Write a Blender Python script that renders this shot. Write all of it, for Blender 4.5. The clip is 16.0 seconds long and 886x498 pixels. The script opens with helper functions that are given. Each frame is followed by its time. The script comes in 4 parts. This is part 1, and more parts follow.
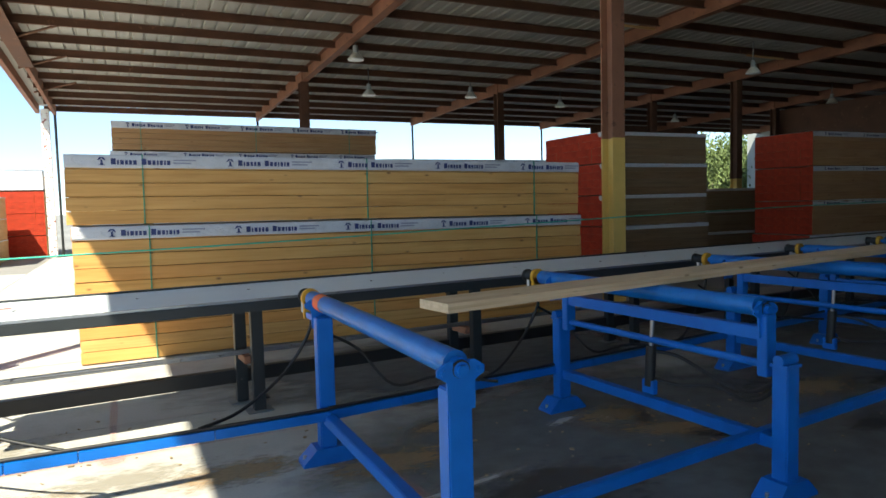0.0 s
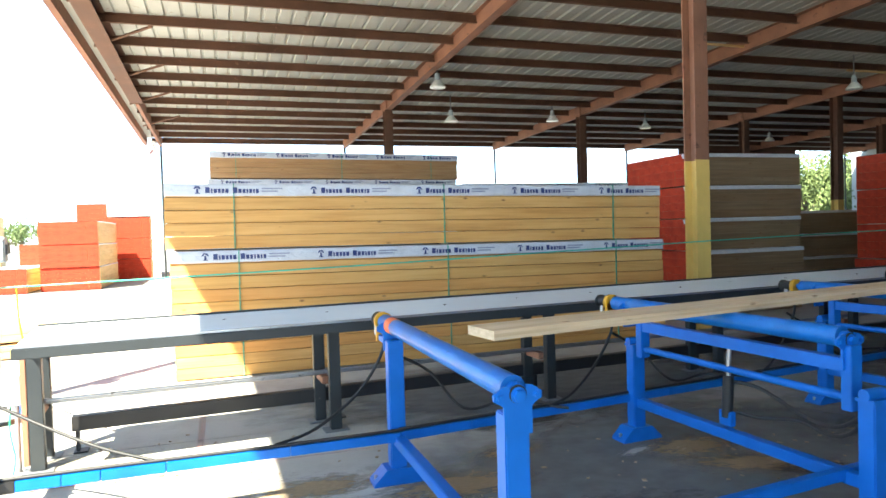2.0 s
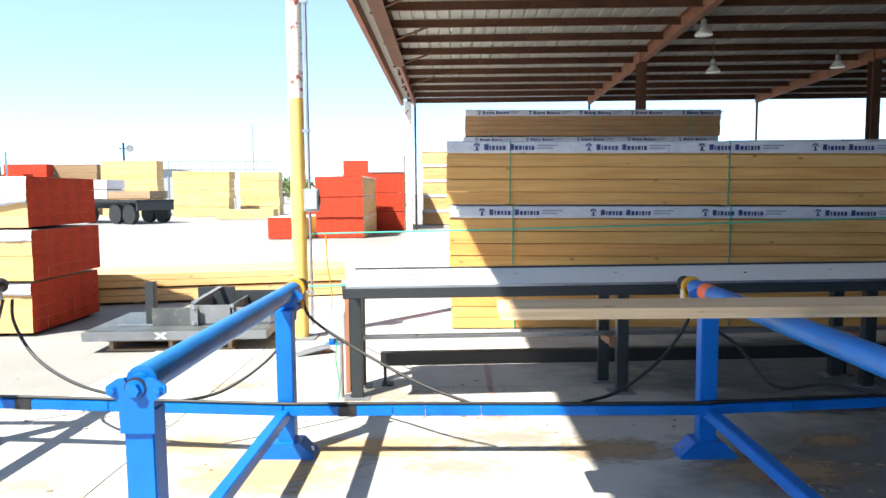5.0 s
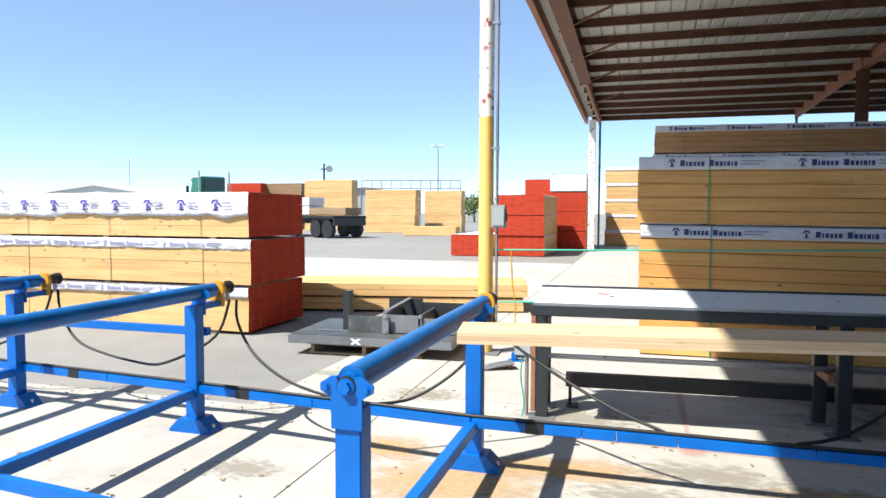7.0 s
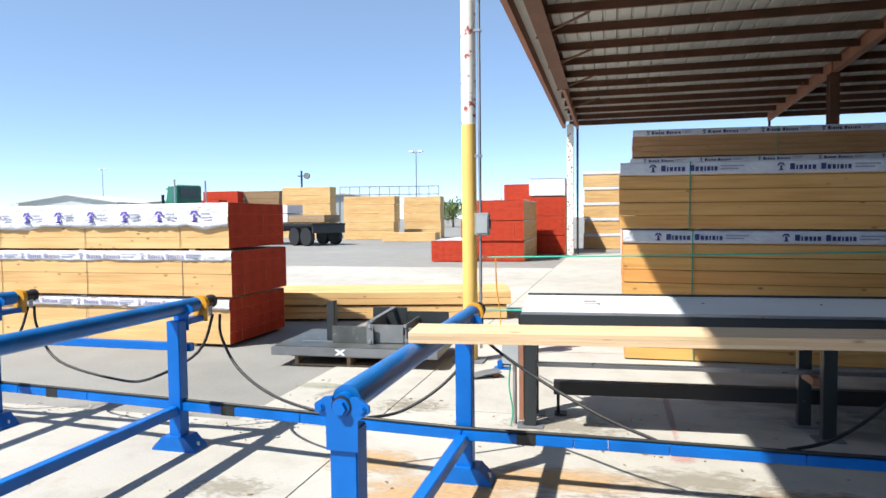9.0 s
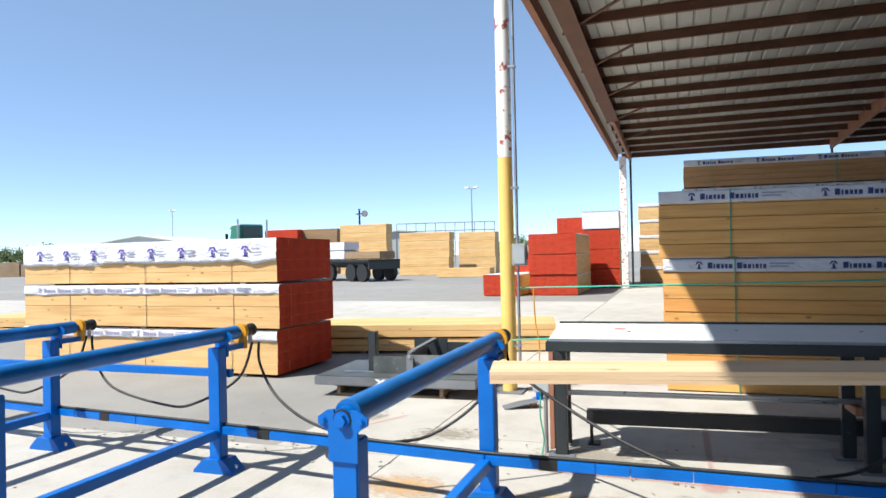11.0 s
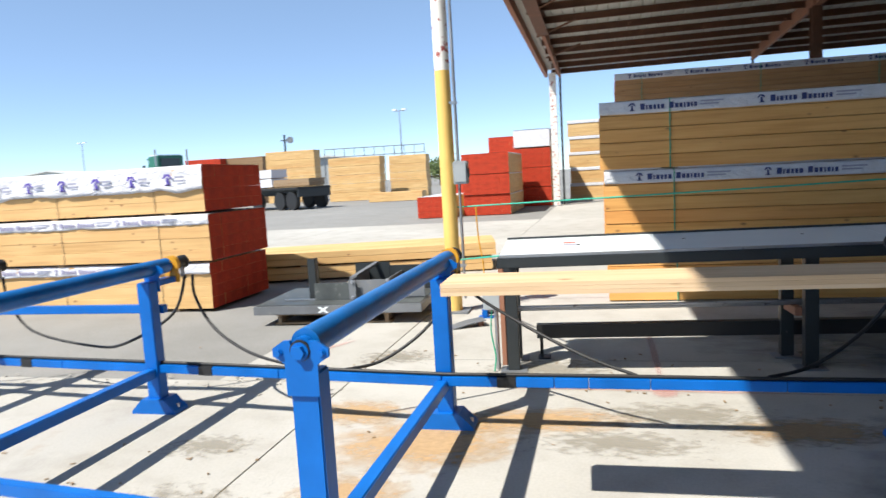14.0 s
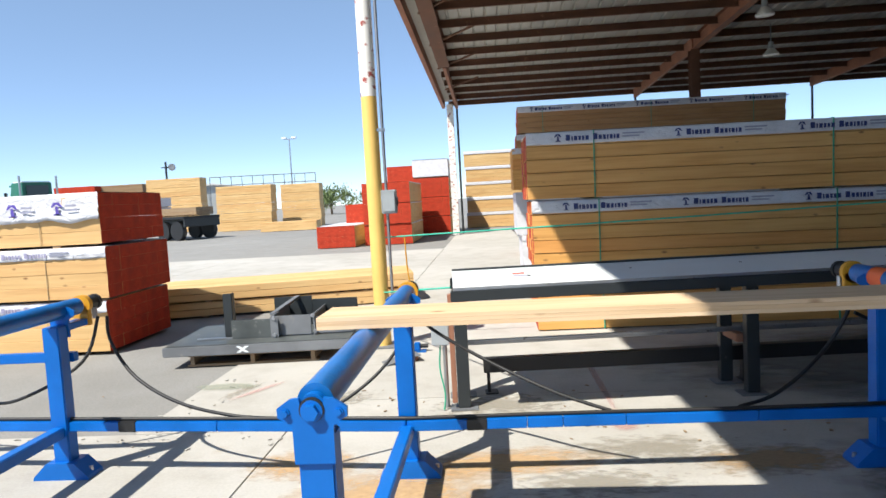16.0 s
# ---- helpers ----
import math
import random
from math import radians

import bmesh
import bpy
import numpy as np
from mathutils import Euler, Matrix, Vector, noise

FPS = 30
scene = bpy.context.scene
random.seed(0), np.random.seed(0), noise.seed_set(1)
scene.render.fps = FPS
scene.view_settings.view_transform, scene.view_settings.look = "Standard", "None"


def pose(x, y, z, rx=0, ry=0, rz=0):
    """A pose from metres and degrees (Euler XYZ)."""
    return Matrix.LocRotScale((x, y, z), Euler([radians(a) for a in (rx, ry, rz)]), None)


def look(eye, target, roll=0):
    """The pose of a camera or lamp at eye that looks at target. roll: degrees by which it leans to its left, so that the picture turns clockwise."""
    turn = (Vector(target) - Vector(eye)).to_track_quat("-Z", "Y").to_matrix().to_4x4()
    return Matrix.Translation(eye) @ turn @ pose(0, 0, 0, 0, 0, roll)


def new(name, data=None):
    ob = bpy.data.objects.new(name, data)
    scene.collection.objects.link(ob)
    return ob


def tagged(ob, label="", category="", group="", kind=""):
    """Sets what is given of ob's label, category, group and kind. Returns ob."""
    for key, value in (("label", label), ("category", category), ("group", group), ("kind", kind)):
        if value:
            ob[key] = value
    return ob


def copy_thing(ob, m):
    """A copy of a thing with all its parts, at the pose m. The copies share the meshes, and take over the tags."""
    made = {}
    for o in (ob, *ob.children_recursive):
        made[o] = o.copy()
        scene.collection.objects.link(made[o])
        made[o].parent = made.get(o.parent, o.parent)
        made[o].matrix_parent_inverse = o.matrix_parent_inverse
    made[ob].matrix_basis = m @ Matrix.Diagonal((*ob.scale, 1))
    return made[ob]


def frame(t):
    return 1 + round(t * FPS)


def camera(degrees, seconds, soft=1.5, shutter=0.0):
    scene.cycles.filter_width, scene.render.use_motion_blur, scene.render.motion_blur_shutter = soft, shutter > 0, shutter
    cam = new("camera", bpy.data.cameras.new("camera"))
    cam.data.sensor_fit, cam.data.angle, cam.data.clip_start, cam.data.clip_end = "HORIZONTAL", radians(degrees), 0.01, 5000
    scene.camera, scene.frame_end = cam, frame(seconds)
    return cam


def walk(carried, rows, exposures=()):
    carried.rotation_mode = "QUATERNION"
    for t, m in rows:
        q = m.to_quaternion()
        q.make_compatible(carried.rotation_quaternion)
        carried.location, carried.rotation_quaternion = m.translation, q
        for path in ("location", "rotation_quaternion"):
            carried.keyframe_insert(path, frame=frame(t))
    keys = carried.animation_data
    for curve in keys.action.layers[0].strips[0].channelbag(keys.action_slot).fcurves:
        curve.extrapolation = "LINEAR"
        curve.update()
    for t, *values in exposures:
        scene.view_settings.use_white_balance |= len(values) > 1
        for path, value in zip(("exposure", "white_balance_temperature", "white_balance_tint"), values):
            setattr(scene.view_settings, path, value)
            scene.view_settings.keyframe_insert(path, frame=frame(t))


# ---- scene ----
cam = camera(67.2, 16.0, 1.5, 0.4)
PATH = [
    (0, (0.348, 0.141, 1.572), (1.207, 1.942, 1.438), -1.5),
    (0.5, (0.385, 0.066, 1.572), (1.214, 1.884, 1.485), -1.3),
    (1, (0.425, 0.032, 1.585), (1.196, 1.876, 1.518), -1.7),
    (1.5, (0.43, 0.044, 1.589), (1.1, 1.928, 1.543), -1.7),
    (2, (0.41, 0.039, 1.585), (1.039, 1.937, 1.528), -1.7),
    (2.5, (0.38, 0.055, 1.586), (0.914, 1.98, 1.493), -1.4),
    (3, (0.321, 0.073, 1.597), (0.655, 2.043, 1.505), -1.5),
    (3.5, (0.266, 0.112, 1.6), (0.389, 2.102, 1.448), -0.7),
    (3.7, (0.242, 0.12, 1.601), (0.306, 2.112, 1.442), -0.6),
    (5.8, (-0.186, 0.223, 1.58), (-0.354, 2.207, 1.398), -0.4),
    (6, (-0.161, 0.199, 1.579), (-0.419, 2.173, 1.388), 0.0),
    (6.5, (-0.117, 0.192, 1.572), (-0.538, 2.139, 1.394), 1.2),
    (7, (-0.164, 0.22, 1.562), (-0.724, 2.137, 1.453), 0.2),
    (7.5, (-0.186, 0.234, 1.557), (-0.746, 2.149, 1.427), -0.4),
    (8, (-0.197, 0.234, 1.563), (-0.71, 2.161, 1.411), -0.7),
    (8.2, (-0.226, 0.235, 1.597), (-0.72, 2.167, 1.445), -0.5),
    (10.3, (-0.193, 0.263, 1.569), (-0.712, 2.194, 1.608), -0.7),
    (10.5, (-0.146, 0.279, 1.555), (-0.737, 2.189, 1.587), 1.2),
    (11, (0.019, 0.184, 1.542), (-0.645, 2.071, 1.559), -1.3),
    (11.5, (0.186, 0.062, 1.551), (-0.439, 1.961, 1.511), -1.0),
    (12, (0.282, 0.011, 1.58), (-0.419, 1.883, 1.616), 0.2),
    (12.5, (0.314, -0.002, 1.585), (-0.448, 1.847, 1.56), 0.1),
    (13, (0.271, 0.019, 1.573), (-0.469, 1.868, 1.391), 0.7),
    (13.5, (0.123, 0.103, 1.541), (-0.51, 1.979, 1.258), -1.0),
    (14, (-0.147, 0.361, 1.5), (-0.62, 2.292, 1.282), -3.4),
    (14.5, (-0.374, 0.522, 1.493), (-0.631, 2.485, 1.211), -3.6),
    (15, (-0.564, 0.537, 1.516), (-0.669, 2.519, 1.273), -3.9),
    (15.5, (-0.611, 0.532, 1.521), (-0.712, 2.521, 1.331), -3.4),
    (16, (-0.595, 0.534, 1.522), (-0.74, 2.523, 1.372), -3.2),
]
EXPOSURES = [(0.0, 1.32, 7200, 2), (0.5, 2.12, 7200, 2), (1.0, 2.53, 7200, 2), (2.0, 2.74, 7200, 2), (2.5, 2.74, 7200, 2), (3.0, 2.74, 7200, 2), (3.6, 2.55, 7100, 3), (5.8, 1.2, 6650, 8), (7.0, 0.95, 6600, 8), (7.5, 0.87, 6600, 8), (8.2, 0.86, 6600, 8), (10.4, 0.74, 6550, 8), (12.5, 0.78, 6550, 8), (14.0, 0.72, 6650, 8), (16.0, 0.7, 6650, 8)]
walk(cam, [(t, look(eye, target, roll)) for t, eye, target, roll in PATH], EXPOSURES)

# ---- light ----
SUN_WAY = Vector((0.505, 0.55, -1.0)).normalized()
world = bpy.data.worlds.new("sky")
scene.world = world
world.use_nodes = True
wn = world.node_tree.nodes
sky = wn.new("ShaderNodeTexSky")
sky.sky_type = "NISHITA"
sky.sun_disc = False
sky.sun_elevation = radians(53.2)
sky.sun_rotation = radians(222.6)
sky.altitude = 1500
sky.air_density, sky.dust_density, sky.ozone_density = 0.6, 0.1, 2.0
haze = wn.new("ShaderNodeMix")
haze.data_type = "RGBA"
haze.inputs[0].default_value = 0.25
haze.inputs[7].default_value = (2.6, 3.9, 5.6, 1)
world.node_tree.links.new(sky.outputs[0], haze.inputs[6])
world.node_tree.links.new(haze.outputs[2], wn["Background"].inputs[0])
wn["Background"].inputs[1].default_value = 0.132
sun = new("sun", bpy.data.lights.new("sun", "SUN"))
sun.data.energy, sun.data.angle, sun.data.color = 5.0, radians(0.53), (1.0, 0.955, 0.88)
sun.rotation_mode = "QUATERNION"
sun.rotation_quaternion = SUN_WAY.to_track_quat("-Z", "Y")


# ---- materials ----
def material(name, rough=0.6, metal=0.0):
    m = bpy.data.materials.new(name)
    m.use_nodes = True
    b = m.node_tree.nodes["Principled BSDF"]
    b.inputs["Roughness"].default_value, b.inputs["Metallic"].default_value = rough, metal
    return m, m.node_tree.nodes, m.node_tree.links, b


def coords(n, l, scale=(1, 1, 1)):
    tc, mp = n.new("ShaderNodeTexCoord"), n.new("ShaderNodeMapping")
    mp.inputs["Scale"].default_value = scale
    l.new(tc.outputs["Object"], mp.inputs["Vector"])
    return mp.outputs[0]


def noise_tex(n, l, vec, scale, detail=4.0, rough=0.55):
    t = n.new("ShaderNodeTexNoise")
    t.inputs["Scale"].default_value, t.inputs["Detail"].default_value, t.inputs["Roughness"].default_value = scale, detail, rough
    l.new(vec, t.inputs["Vector"])
    return t.outputs["Fac"]


def ramp(n, l, fac, stops):
    r = n.new("ShaderNodeValToRGB")
    while len(r.color_ramp.elements) < len(stops):
        r.color_ramp.elements.new(0.5)
    for e, (p, c) in zip(r.color_ramp.elements, stops):
        e.position, e.color = p, (*c, 1)
    l.new(fac, r.inputs[0])
    return r.outputs[0]


def mix(n, l, fac, a, b, kind="MIX"):
    m = n.new("ShaderNodeMix")
    m.data_type, m.blend_type = "RGBA", kind
    for sock, v in ((m.inputs[0], fac), (m.inputs[6], a), (m.inputs[7], b)):
        if isinstance(v, (int, float)):
            sock.default_value = v
        elif isinstance(v, tuple):
            sock.default_value = (*v, 1)
        else:
            l.new(v, sock)
    return m.outputs[2]


def bump(n, l, b, height, strength=0.2, distance=0.01):
    k = n.new("ShaderNodeBump")
    k.inputs["Strength"].default_value, k.inputs["Distance"].default_value = strength, distance
    l.new(height, k.inputs["Height"])
    l.new(k.outputs[0], b.inputs["Normal"])


def paint(name, col, rough=0.4, metal=0.0, wear=None, amount=0.62, var=0.12, scale=3.0, spec=0.5):
    """Painted or plain surface with patchy tone, fine grain and worn spots."""
    m, n, l, b = material(name, rough, metal)
    v = coords(n, l)
    big, fine = noise_tex(n, l, v, scale, 5), noise_tex(n, l, v, scale * 14, 3)
    dark, light = tuple(c * (1 - var) for c in col), tuple(min(1, c * (1 + var)) for c in col)
    c = ramp(n, l, big, [(0.3, dark), (0.7, light)])
    if wear:
        mask = ramp(n, l, noise_tex(n, l, v, scale * 4, 8, 0.7), [(amount, (0, 0, 0)), (amount + 0.05, (1, 1, 1))])
        c = mix(n, l, mask, c, wear)
    l.new(c, b.inputs["Base Color"])
    r = n.new("ShaderNodeMapRange")
    r.inputs[3].default_value, r.inputs[4].default_value = max(0.05, rough - 0.1), min(1, rough + 0.15)
    l.new(big, r.inputs[0])
    l.new(r.outputs[0], b.inputs["Roughness"])
    b.inputs["Specular IOR Level"].default_value = spec
    bump(n, l, b, fine, 0.12, 0.004)
    return m


def lumber(name, tones, along=0, knots=True, vary=0.5):
    """Sawn softwood: grain along one axis, knots, and a tone of its own for each board."""
    m, n, l, b = material(name, 0.72)
    tc, oi = n.new("ShaderNodeTexCoord"), n.new("ShaderNodeObjectInfo")
    off = n.new("ShaderNodeVectorMath")
    off.operation = "MULTIPLY_ADD"
    comb = n.new("ShaderNodeCombineXYZ")
    for s in comb.inputs:
        l.new(oi.outputs["Random"], s)
    off.inputs[1].default_value = (37.0, 53.0, 71.0)
    l.new(comb.outputs[0], off.inputs[0])
    l.new(tc.outputs["Object"], off.inputs[2])
    mp = n.new("ShaderNodeMapping")
    s = [14.0, 14.0, 14.0]
    s[along] = 0.7
    mp.inputs["Scale"].default_value = s
    l.new(off.outputs[0], mp.inputs["Vector"])
    grain = noise_tex(n, l, mp.outputs[0], 1.6, 6, 0.6)
    broad = noise_tex(n, l, off.outputs[0], 0.9, 2)
    c = ramp(n, l, grain, [(0.25, tones[0]), (0.5, tones[1]), (0.78, tones[2])])
    tone = ramp(n, l, oi.outputs["Random"], [(0.0, (0.97, 0.78, 0.62)), (0.2, (1.0, 0.93, 0.84)), (0.4, (1, 1, 1)), (0.6, (0.94, 0.9, 0.84)), (0.8, (1.0, 0.94, 0.8)), (1.0, (0.84, 0.7, 0.56))])
    c = mix(n, l, vary, c, tone, "MULTIPLY")
    c = mix(n, l, 0.5, c, ramp(n, l, broad, [(0.3, (0.78, 0.66, 0.52)), (0.65, (1, 1, 1))]), "MULTIPLY")
    if knots:
        vo = n.new("ShaderNodeTexVoronoi")
        mk = n.new("ShaderNodeMapping")
        ks = [7.0, 7.0, 7.0]
        ks[along] = 3.4
        mk.inputs["Scale"].default_value = ks
        l.new(off.outputs[0], mk.inputs["Vector"])
        l.new(mk.outputs[0], vo.inputs["Vector"])
        vo.inputs["Scale"].default_value = 1.0
        k = ramp(n, l, vo.outputs["Distance"], [(0.04, (0.85, 0.85, 0.85)), (0.13, (0, 0, 0))])
        c = mix(n, l, k, c, (0.2, 0.085, 0.03))
    l.new(c, b.inputs["Base Color"])
    bump(n, l, b, grain, 0.25, 0.004)
    return m


def concrete():
    m, n, l, b = material("concrete", 0.85)
    v = coords(n, l)
    big, mid, fine = noise_tex(n, l, v, 0.35, 5), noise_tex(n, l, v, 2.2, 8, 0.65), noise_tex(n, l, v, 60, 3)
    c = ramp(n, l, big, [(0.3, (0.375, 0.36, 0.33)), (0.7, (0.5, 0.485, 0.455))])
    c = mix(n, l, 0.55, c, ramp(n, l, mid, [(0.3, (0.7, 0.67, 0.63)), (0.52, (1, 1, 1))]), "MULTIPLY")
    c = mix(n, l, ramp(n, l, noise_tex(n, l, v, 1.1, 6, 0.6), [(0.64, (0, 0, 0)), (0.7, (0.75, 0.75, 0.75))]), c, (0.36, 0.31, 0.25))
    c = mix(n, l, 0.3, c, ramp(n, l, fine, [(0.35, (0.72, 0.72, 0.72)), (0.6, (1, 1, 1))]), "MULTIPLY")
    l.new(c, b.inputs["Base Color"])
    bump(n, l, b, fine, 0.25, 0.004)
    return m


def asphalt():
    m, n, l, b = material("asphalt", 0.9)
    v = coords(n, l)
    big, mid, fine = noise_tex(n, l, v, 0.12, 5), noise_tex(n, l, v, 1.3, 6), noise_tex(n, l, v, 70, 2)
    c = ramp(n, l, big, [(0.3, (0.225, 0.222, 0.214)), (0.7, (0.305, 0.3, 0.288))])
    c = mix(n, l, 0.5, c, ramp(n, l, mid, [(0.35, (0.75, 0.74, 0.72)), (0.65, (1, 1, 1))]), "MULTIPLY")
    c = mix(n, l, 0.5, c, ramp(n, l, fine, [(0.35, (0.55, 0.55, 0.55)), (0.62, (1, 1, 1))]), "MULTIPLY")
    l.new(c, b.inputs["Base Color"])
    bump(n, l, b, fine, 0.4, 0.006)
    return m


def stain(name, col, edge=0.5, scale=2.5, cover=1.0, pull=0.55, soft=0.2):
    """A dry spill on a unit disk: patchy, thinning out towards its rim."""
    m, n, l, b = material(name, 0.9)
    tc, gr = n.new("ShaderNodeTexCoord"), n.new("ShaderNodeTexGradient")
    gr.gradient_type = "SPHERICAL"
    l.new(tc.outputs["Object"], gr.inputs[0])
    k = n.new("ShaderNodeMath")
    k.operation = "MULTIPLY_ADD"
    k.inputs[1].default_value = pull
    l.new(gr.outputs["Fac"], k.inputs[0])
    l.new(noise_tex(n, l, tc.outputs["Object"], scale, 9, 0.68), k.inputs[2])
    a = ramp(n, l, k.outputs[0], [(edge + 0.12, (0, 0, 0)), (edge + 0.12 + soft, (cover,) * 3)])
    c = mix(n, l, 0.6, col, ramp(n, l, noise_tex(n, l, tc.outputs["Object"], 14, 4), [(0.3, (0.5, 0.47, 0.44)), (0.7, (1, 1, 1))]), "MULTIPLY")
    l.new(c, b.inputs["Base Color"])
    l.new(a, b.inputs["Alpha"])
    return m


CONCRETE, ASPHALT = concrete(), asphalt()
BLUE = paint("blue_enamel", (0.0, 0.115, 0.45), 0.36, 0, (0.015, 0.05, 0.2), 0.7, 0.16, 4.0, 0.3)
BLUE_ROLL = paint("blue_roller_paint", (0.002, 0.115, 0.38), 0.3, 0, (0.02, 0.06, 0.17), 0.62, 0.28, 5.0, 0.4)
YELLOW = paint("yellow_clamp_paint", (0.6, 0.29, 0.02), 0.45, 0, (0.15, 0.1, 0.03), 0.66)
SAFETY = paint("safety_yellow_paint", (0.74, 0.49, 0.14), 0.55, 0, (0.25, 0.16, 0.06), 0.7, 0.1, 2.0)
WHITEPAINT = paint("chipped_white_paint", (0.8, 0.79, 0.76), 0.55, 0, (0.32, 0.06, 0.05), 0.545, 0.06, 2.2)
WHITE = paint("white_panel", (0.7, 0.75, 0.78), 0.45, 0, (0.5, 0.5, 0.5), 0.7, 0.04, 2.0)
CHARCOAL = paint("charcoal_steel_paint", (0.022, 0.027, 0.03), 0.45, 0, (0.13, 0.12, 0.11), 0.68)
BLACK = paint("black_rubber", (0.012, 0.012, 0.013), 0.5, 0)
STEEL = paint("worn_steel", (0.42, 0.43, 0.45), 0.35, 0.9, (0.2, 0.19, 0.18), 0.6)
DULL = paint("grey_mill_steel", (0.17, 0.18, 0.195), 0.5, 0.25, (0.25, 0.24, 0.23), 0.6, 0.25, 2.0)
RUST = paint("red_oxide_primer", (0.27, 0.12, 0.072), 0.7, 0, (0.15, 0.07, 0.045), 0.6, 0.25, 1.5)
SCOURED = paint("scoured_dark_steel", (0.09, 0.1, 0.1), 0.42, 0.3, (0.2, 0.2, 0.19), 0.6, 0.35, 2.6)
RUST_DARK = paint("dark_brown_steel", (0.125, 0.058, 0.035), 0.75, 0, (0.25, 0.13, 0.08), 0.62, 0.25, 1.5)
GALV = paint("galvanised_sheet", (0.45, 0.45, 0.42), 0.6, 0.05, (0.33, 0.28, 0.21), 0.62, 0.1, 1.2)
GREY = paint("grey_enclosure_paint", (0.33, 0.36, 0.38), 0.45)
ORANGE = paint("orange_tape", (0.75, 0.13, 0.03), 0.5)
GREEN = paint("green_strap", (0.03, 0.32, 0.2), 0.4)
TEAL = paint("teal_plastic_string", (0.04, 0.46, 0.33), 0.45)
NAVY = paint("navy_print", (0.03, 0.045, 0.16), 0.5)
GREYPRINT = paint("pale_grey_print", (0.3, 0.31, 0.4), 0.5)
FADED = paint("faded_violet_print", (0.3, 0.29, 0.42), 0.5)
VIOLET = paint("violet_print", (0.1, 0.07, 0.36), 0.5)
REDPRINT = paint("red_print", (0.6, 0.08, 0.05), 0.5)
TWINE = paint("brown_twine", (0.3, 0.23, 0.13), 0.8)
LAMPBAND = paint("dusty_brown_glass", (0.3, 0.22, 0.12), 0.4)
WRAP = paint("white_lumber_wrap", (0.62, 0.625, 0.665), 0.42, 0, (0.5, 0.5, 0.56), 0.62, 0.09, 6.0)
_n, _l = WRAP.node_tree.nodes, WRAP.node_tree.links
_v = coords(_n, _l, (5.0, 5.0, 7.0))
_w = _n.new("ShaderNodeTexNoise")
_w.inputs["Scale"].default_value, _w.inputs["Detail"].default_value, _w.inputs["Distortion"].default_value = 1.3, 6.0, 2.0
_l.new(_v, _w.inputs["Vector"])
bump(_n, _l, _n["Principled BSDF"], _w.outputs["Fac"], 0.7, 0.03)
REDEND = paint("red_end_sealer", (0.42, 0.045, 0.02), 0.75, 0, (0.3, 0.022, 0.012), 0.56, 0.25, 7.0, 0.2)
PINE = lumber("pine_lumber", [(0.54, 0.28, 0.085), (0.7, 0.4, 0.14), (0.77, 0.47, 0.19)], 0, True, 1.0)
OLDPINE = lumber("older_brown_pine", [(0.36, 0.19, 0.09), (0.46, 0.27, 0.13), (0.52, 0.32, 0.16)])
# brown far lumber; also pine in the deep shed with shade in its colour
BROWN_SHADED = lumber("brown_and_shaded_lumber", [(0.2, 0.13, 0.075), (0.27, 0.18, 0.1), (0.33, 0.22, 0.13)])
FIR = lumber("pale_fir_lumber", [(0.54, 0.34, 0.15), (0.66, 0.45, 0.21), (0.72, 0.51, 0.26)])
PLY = lumber("laminated_plank", [(0.53, 0.37, 0.22), (0.68, 0.5, 0.32), (0.77, 0.6, 0.41)], 0, True, 0.12)
PALLET = lumber("weathered_pallet_wood", [(0.2, 0.14, 0.09), (0.3, 0.22, 0.14), (0.36, 0.27, 0.18)])
BARK = paint("bark", (0.09, 0.07, 0.05), 0.9)
LEAF = paint("foliage", (0.13, 0.18, 0.055), 0.7, 0, (0.06, 0.09, 0.03), 0.5, 0.3, 2.0)
SPILL = stain("orange_spill", (0.64, 0.4, 0.18), 0.5, 4.5, 0.62, 0.7, 0.35)
DUST = stain("sawdust", (0.42, 0.29, 0.16), 0.56, 5.0, 0.75, 0.7, 0.3)
WETNESS = stain("dark_damp_patch", (0.3, 0.265, 0.2), 0.6, 7.0, 0.42, 0.45, 0.12)
OIL = stain("oil_stain", (0.09, 0.075, 0.065), 0.62, 4.0, 0.6, 0.7)
# grime mixed with painted shade for the floor under the roof
GRIME_SHADE = stain("floor_grime_shade", (0.165, 0.175, 0.175), 0.5, 2.6, 0.8, 1.1, 0.5)
CHALK = stain("red_chalk", (0.66, 0.26, 0.23), 0.42, 8.0, 0.33)
MOSS = stain("green_spill", (0.3, 0.35, 0.24), 0.5, 2.0, 0.35, 0.8)
SCUFF = stain("white_scuff", (0.7, 0.7, 0.68), 0.55, 4.0, 0.6)
GLASS_LAMP = paint("frosted_lamp_glass", (0.7, 0.7, 0.66), 0.25)
GREENCAB = paint("green_truck_paint", (0.01, 0.13, 0.08), 0.3)
SIDING = paint("pale_metal_siding", (0.62, 0.63, 0.6), 0.6, 0, None, 0.6, 0.05, 0.3)
SIDING_DARK = paint("grey_metal_siding", (0.36, 0.38, 0.38), 0.6, 0, None, 0.6, 0.05, 0.3)
GLASS, _n, _l, _b = material("dark_glass", 0.08)
_b.inputs["Base Color"].default_value = (0.02, 0.03, 0.035, 1)


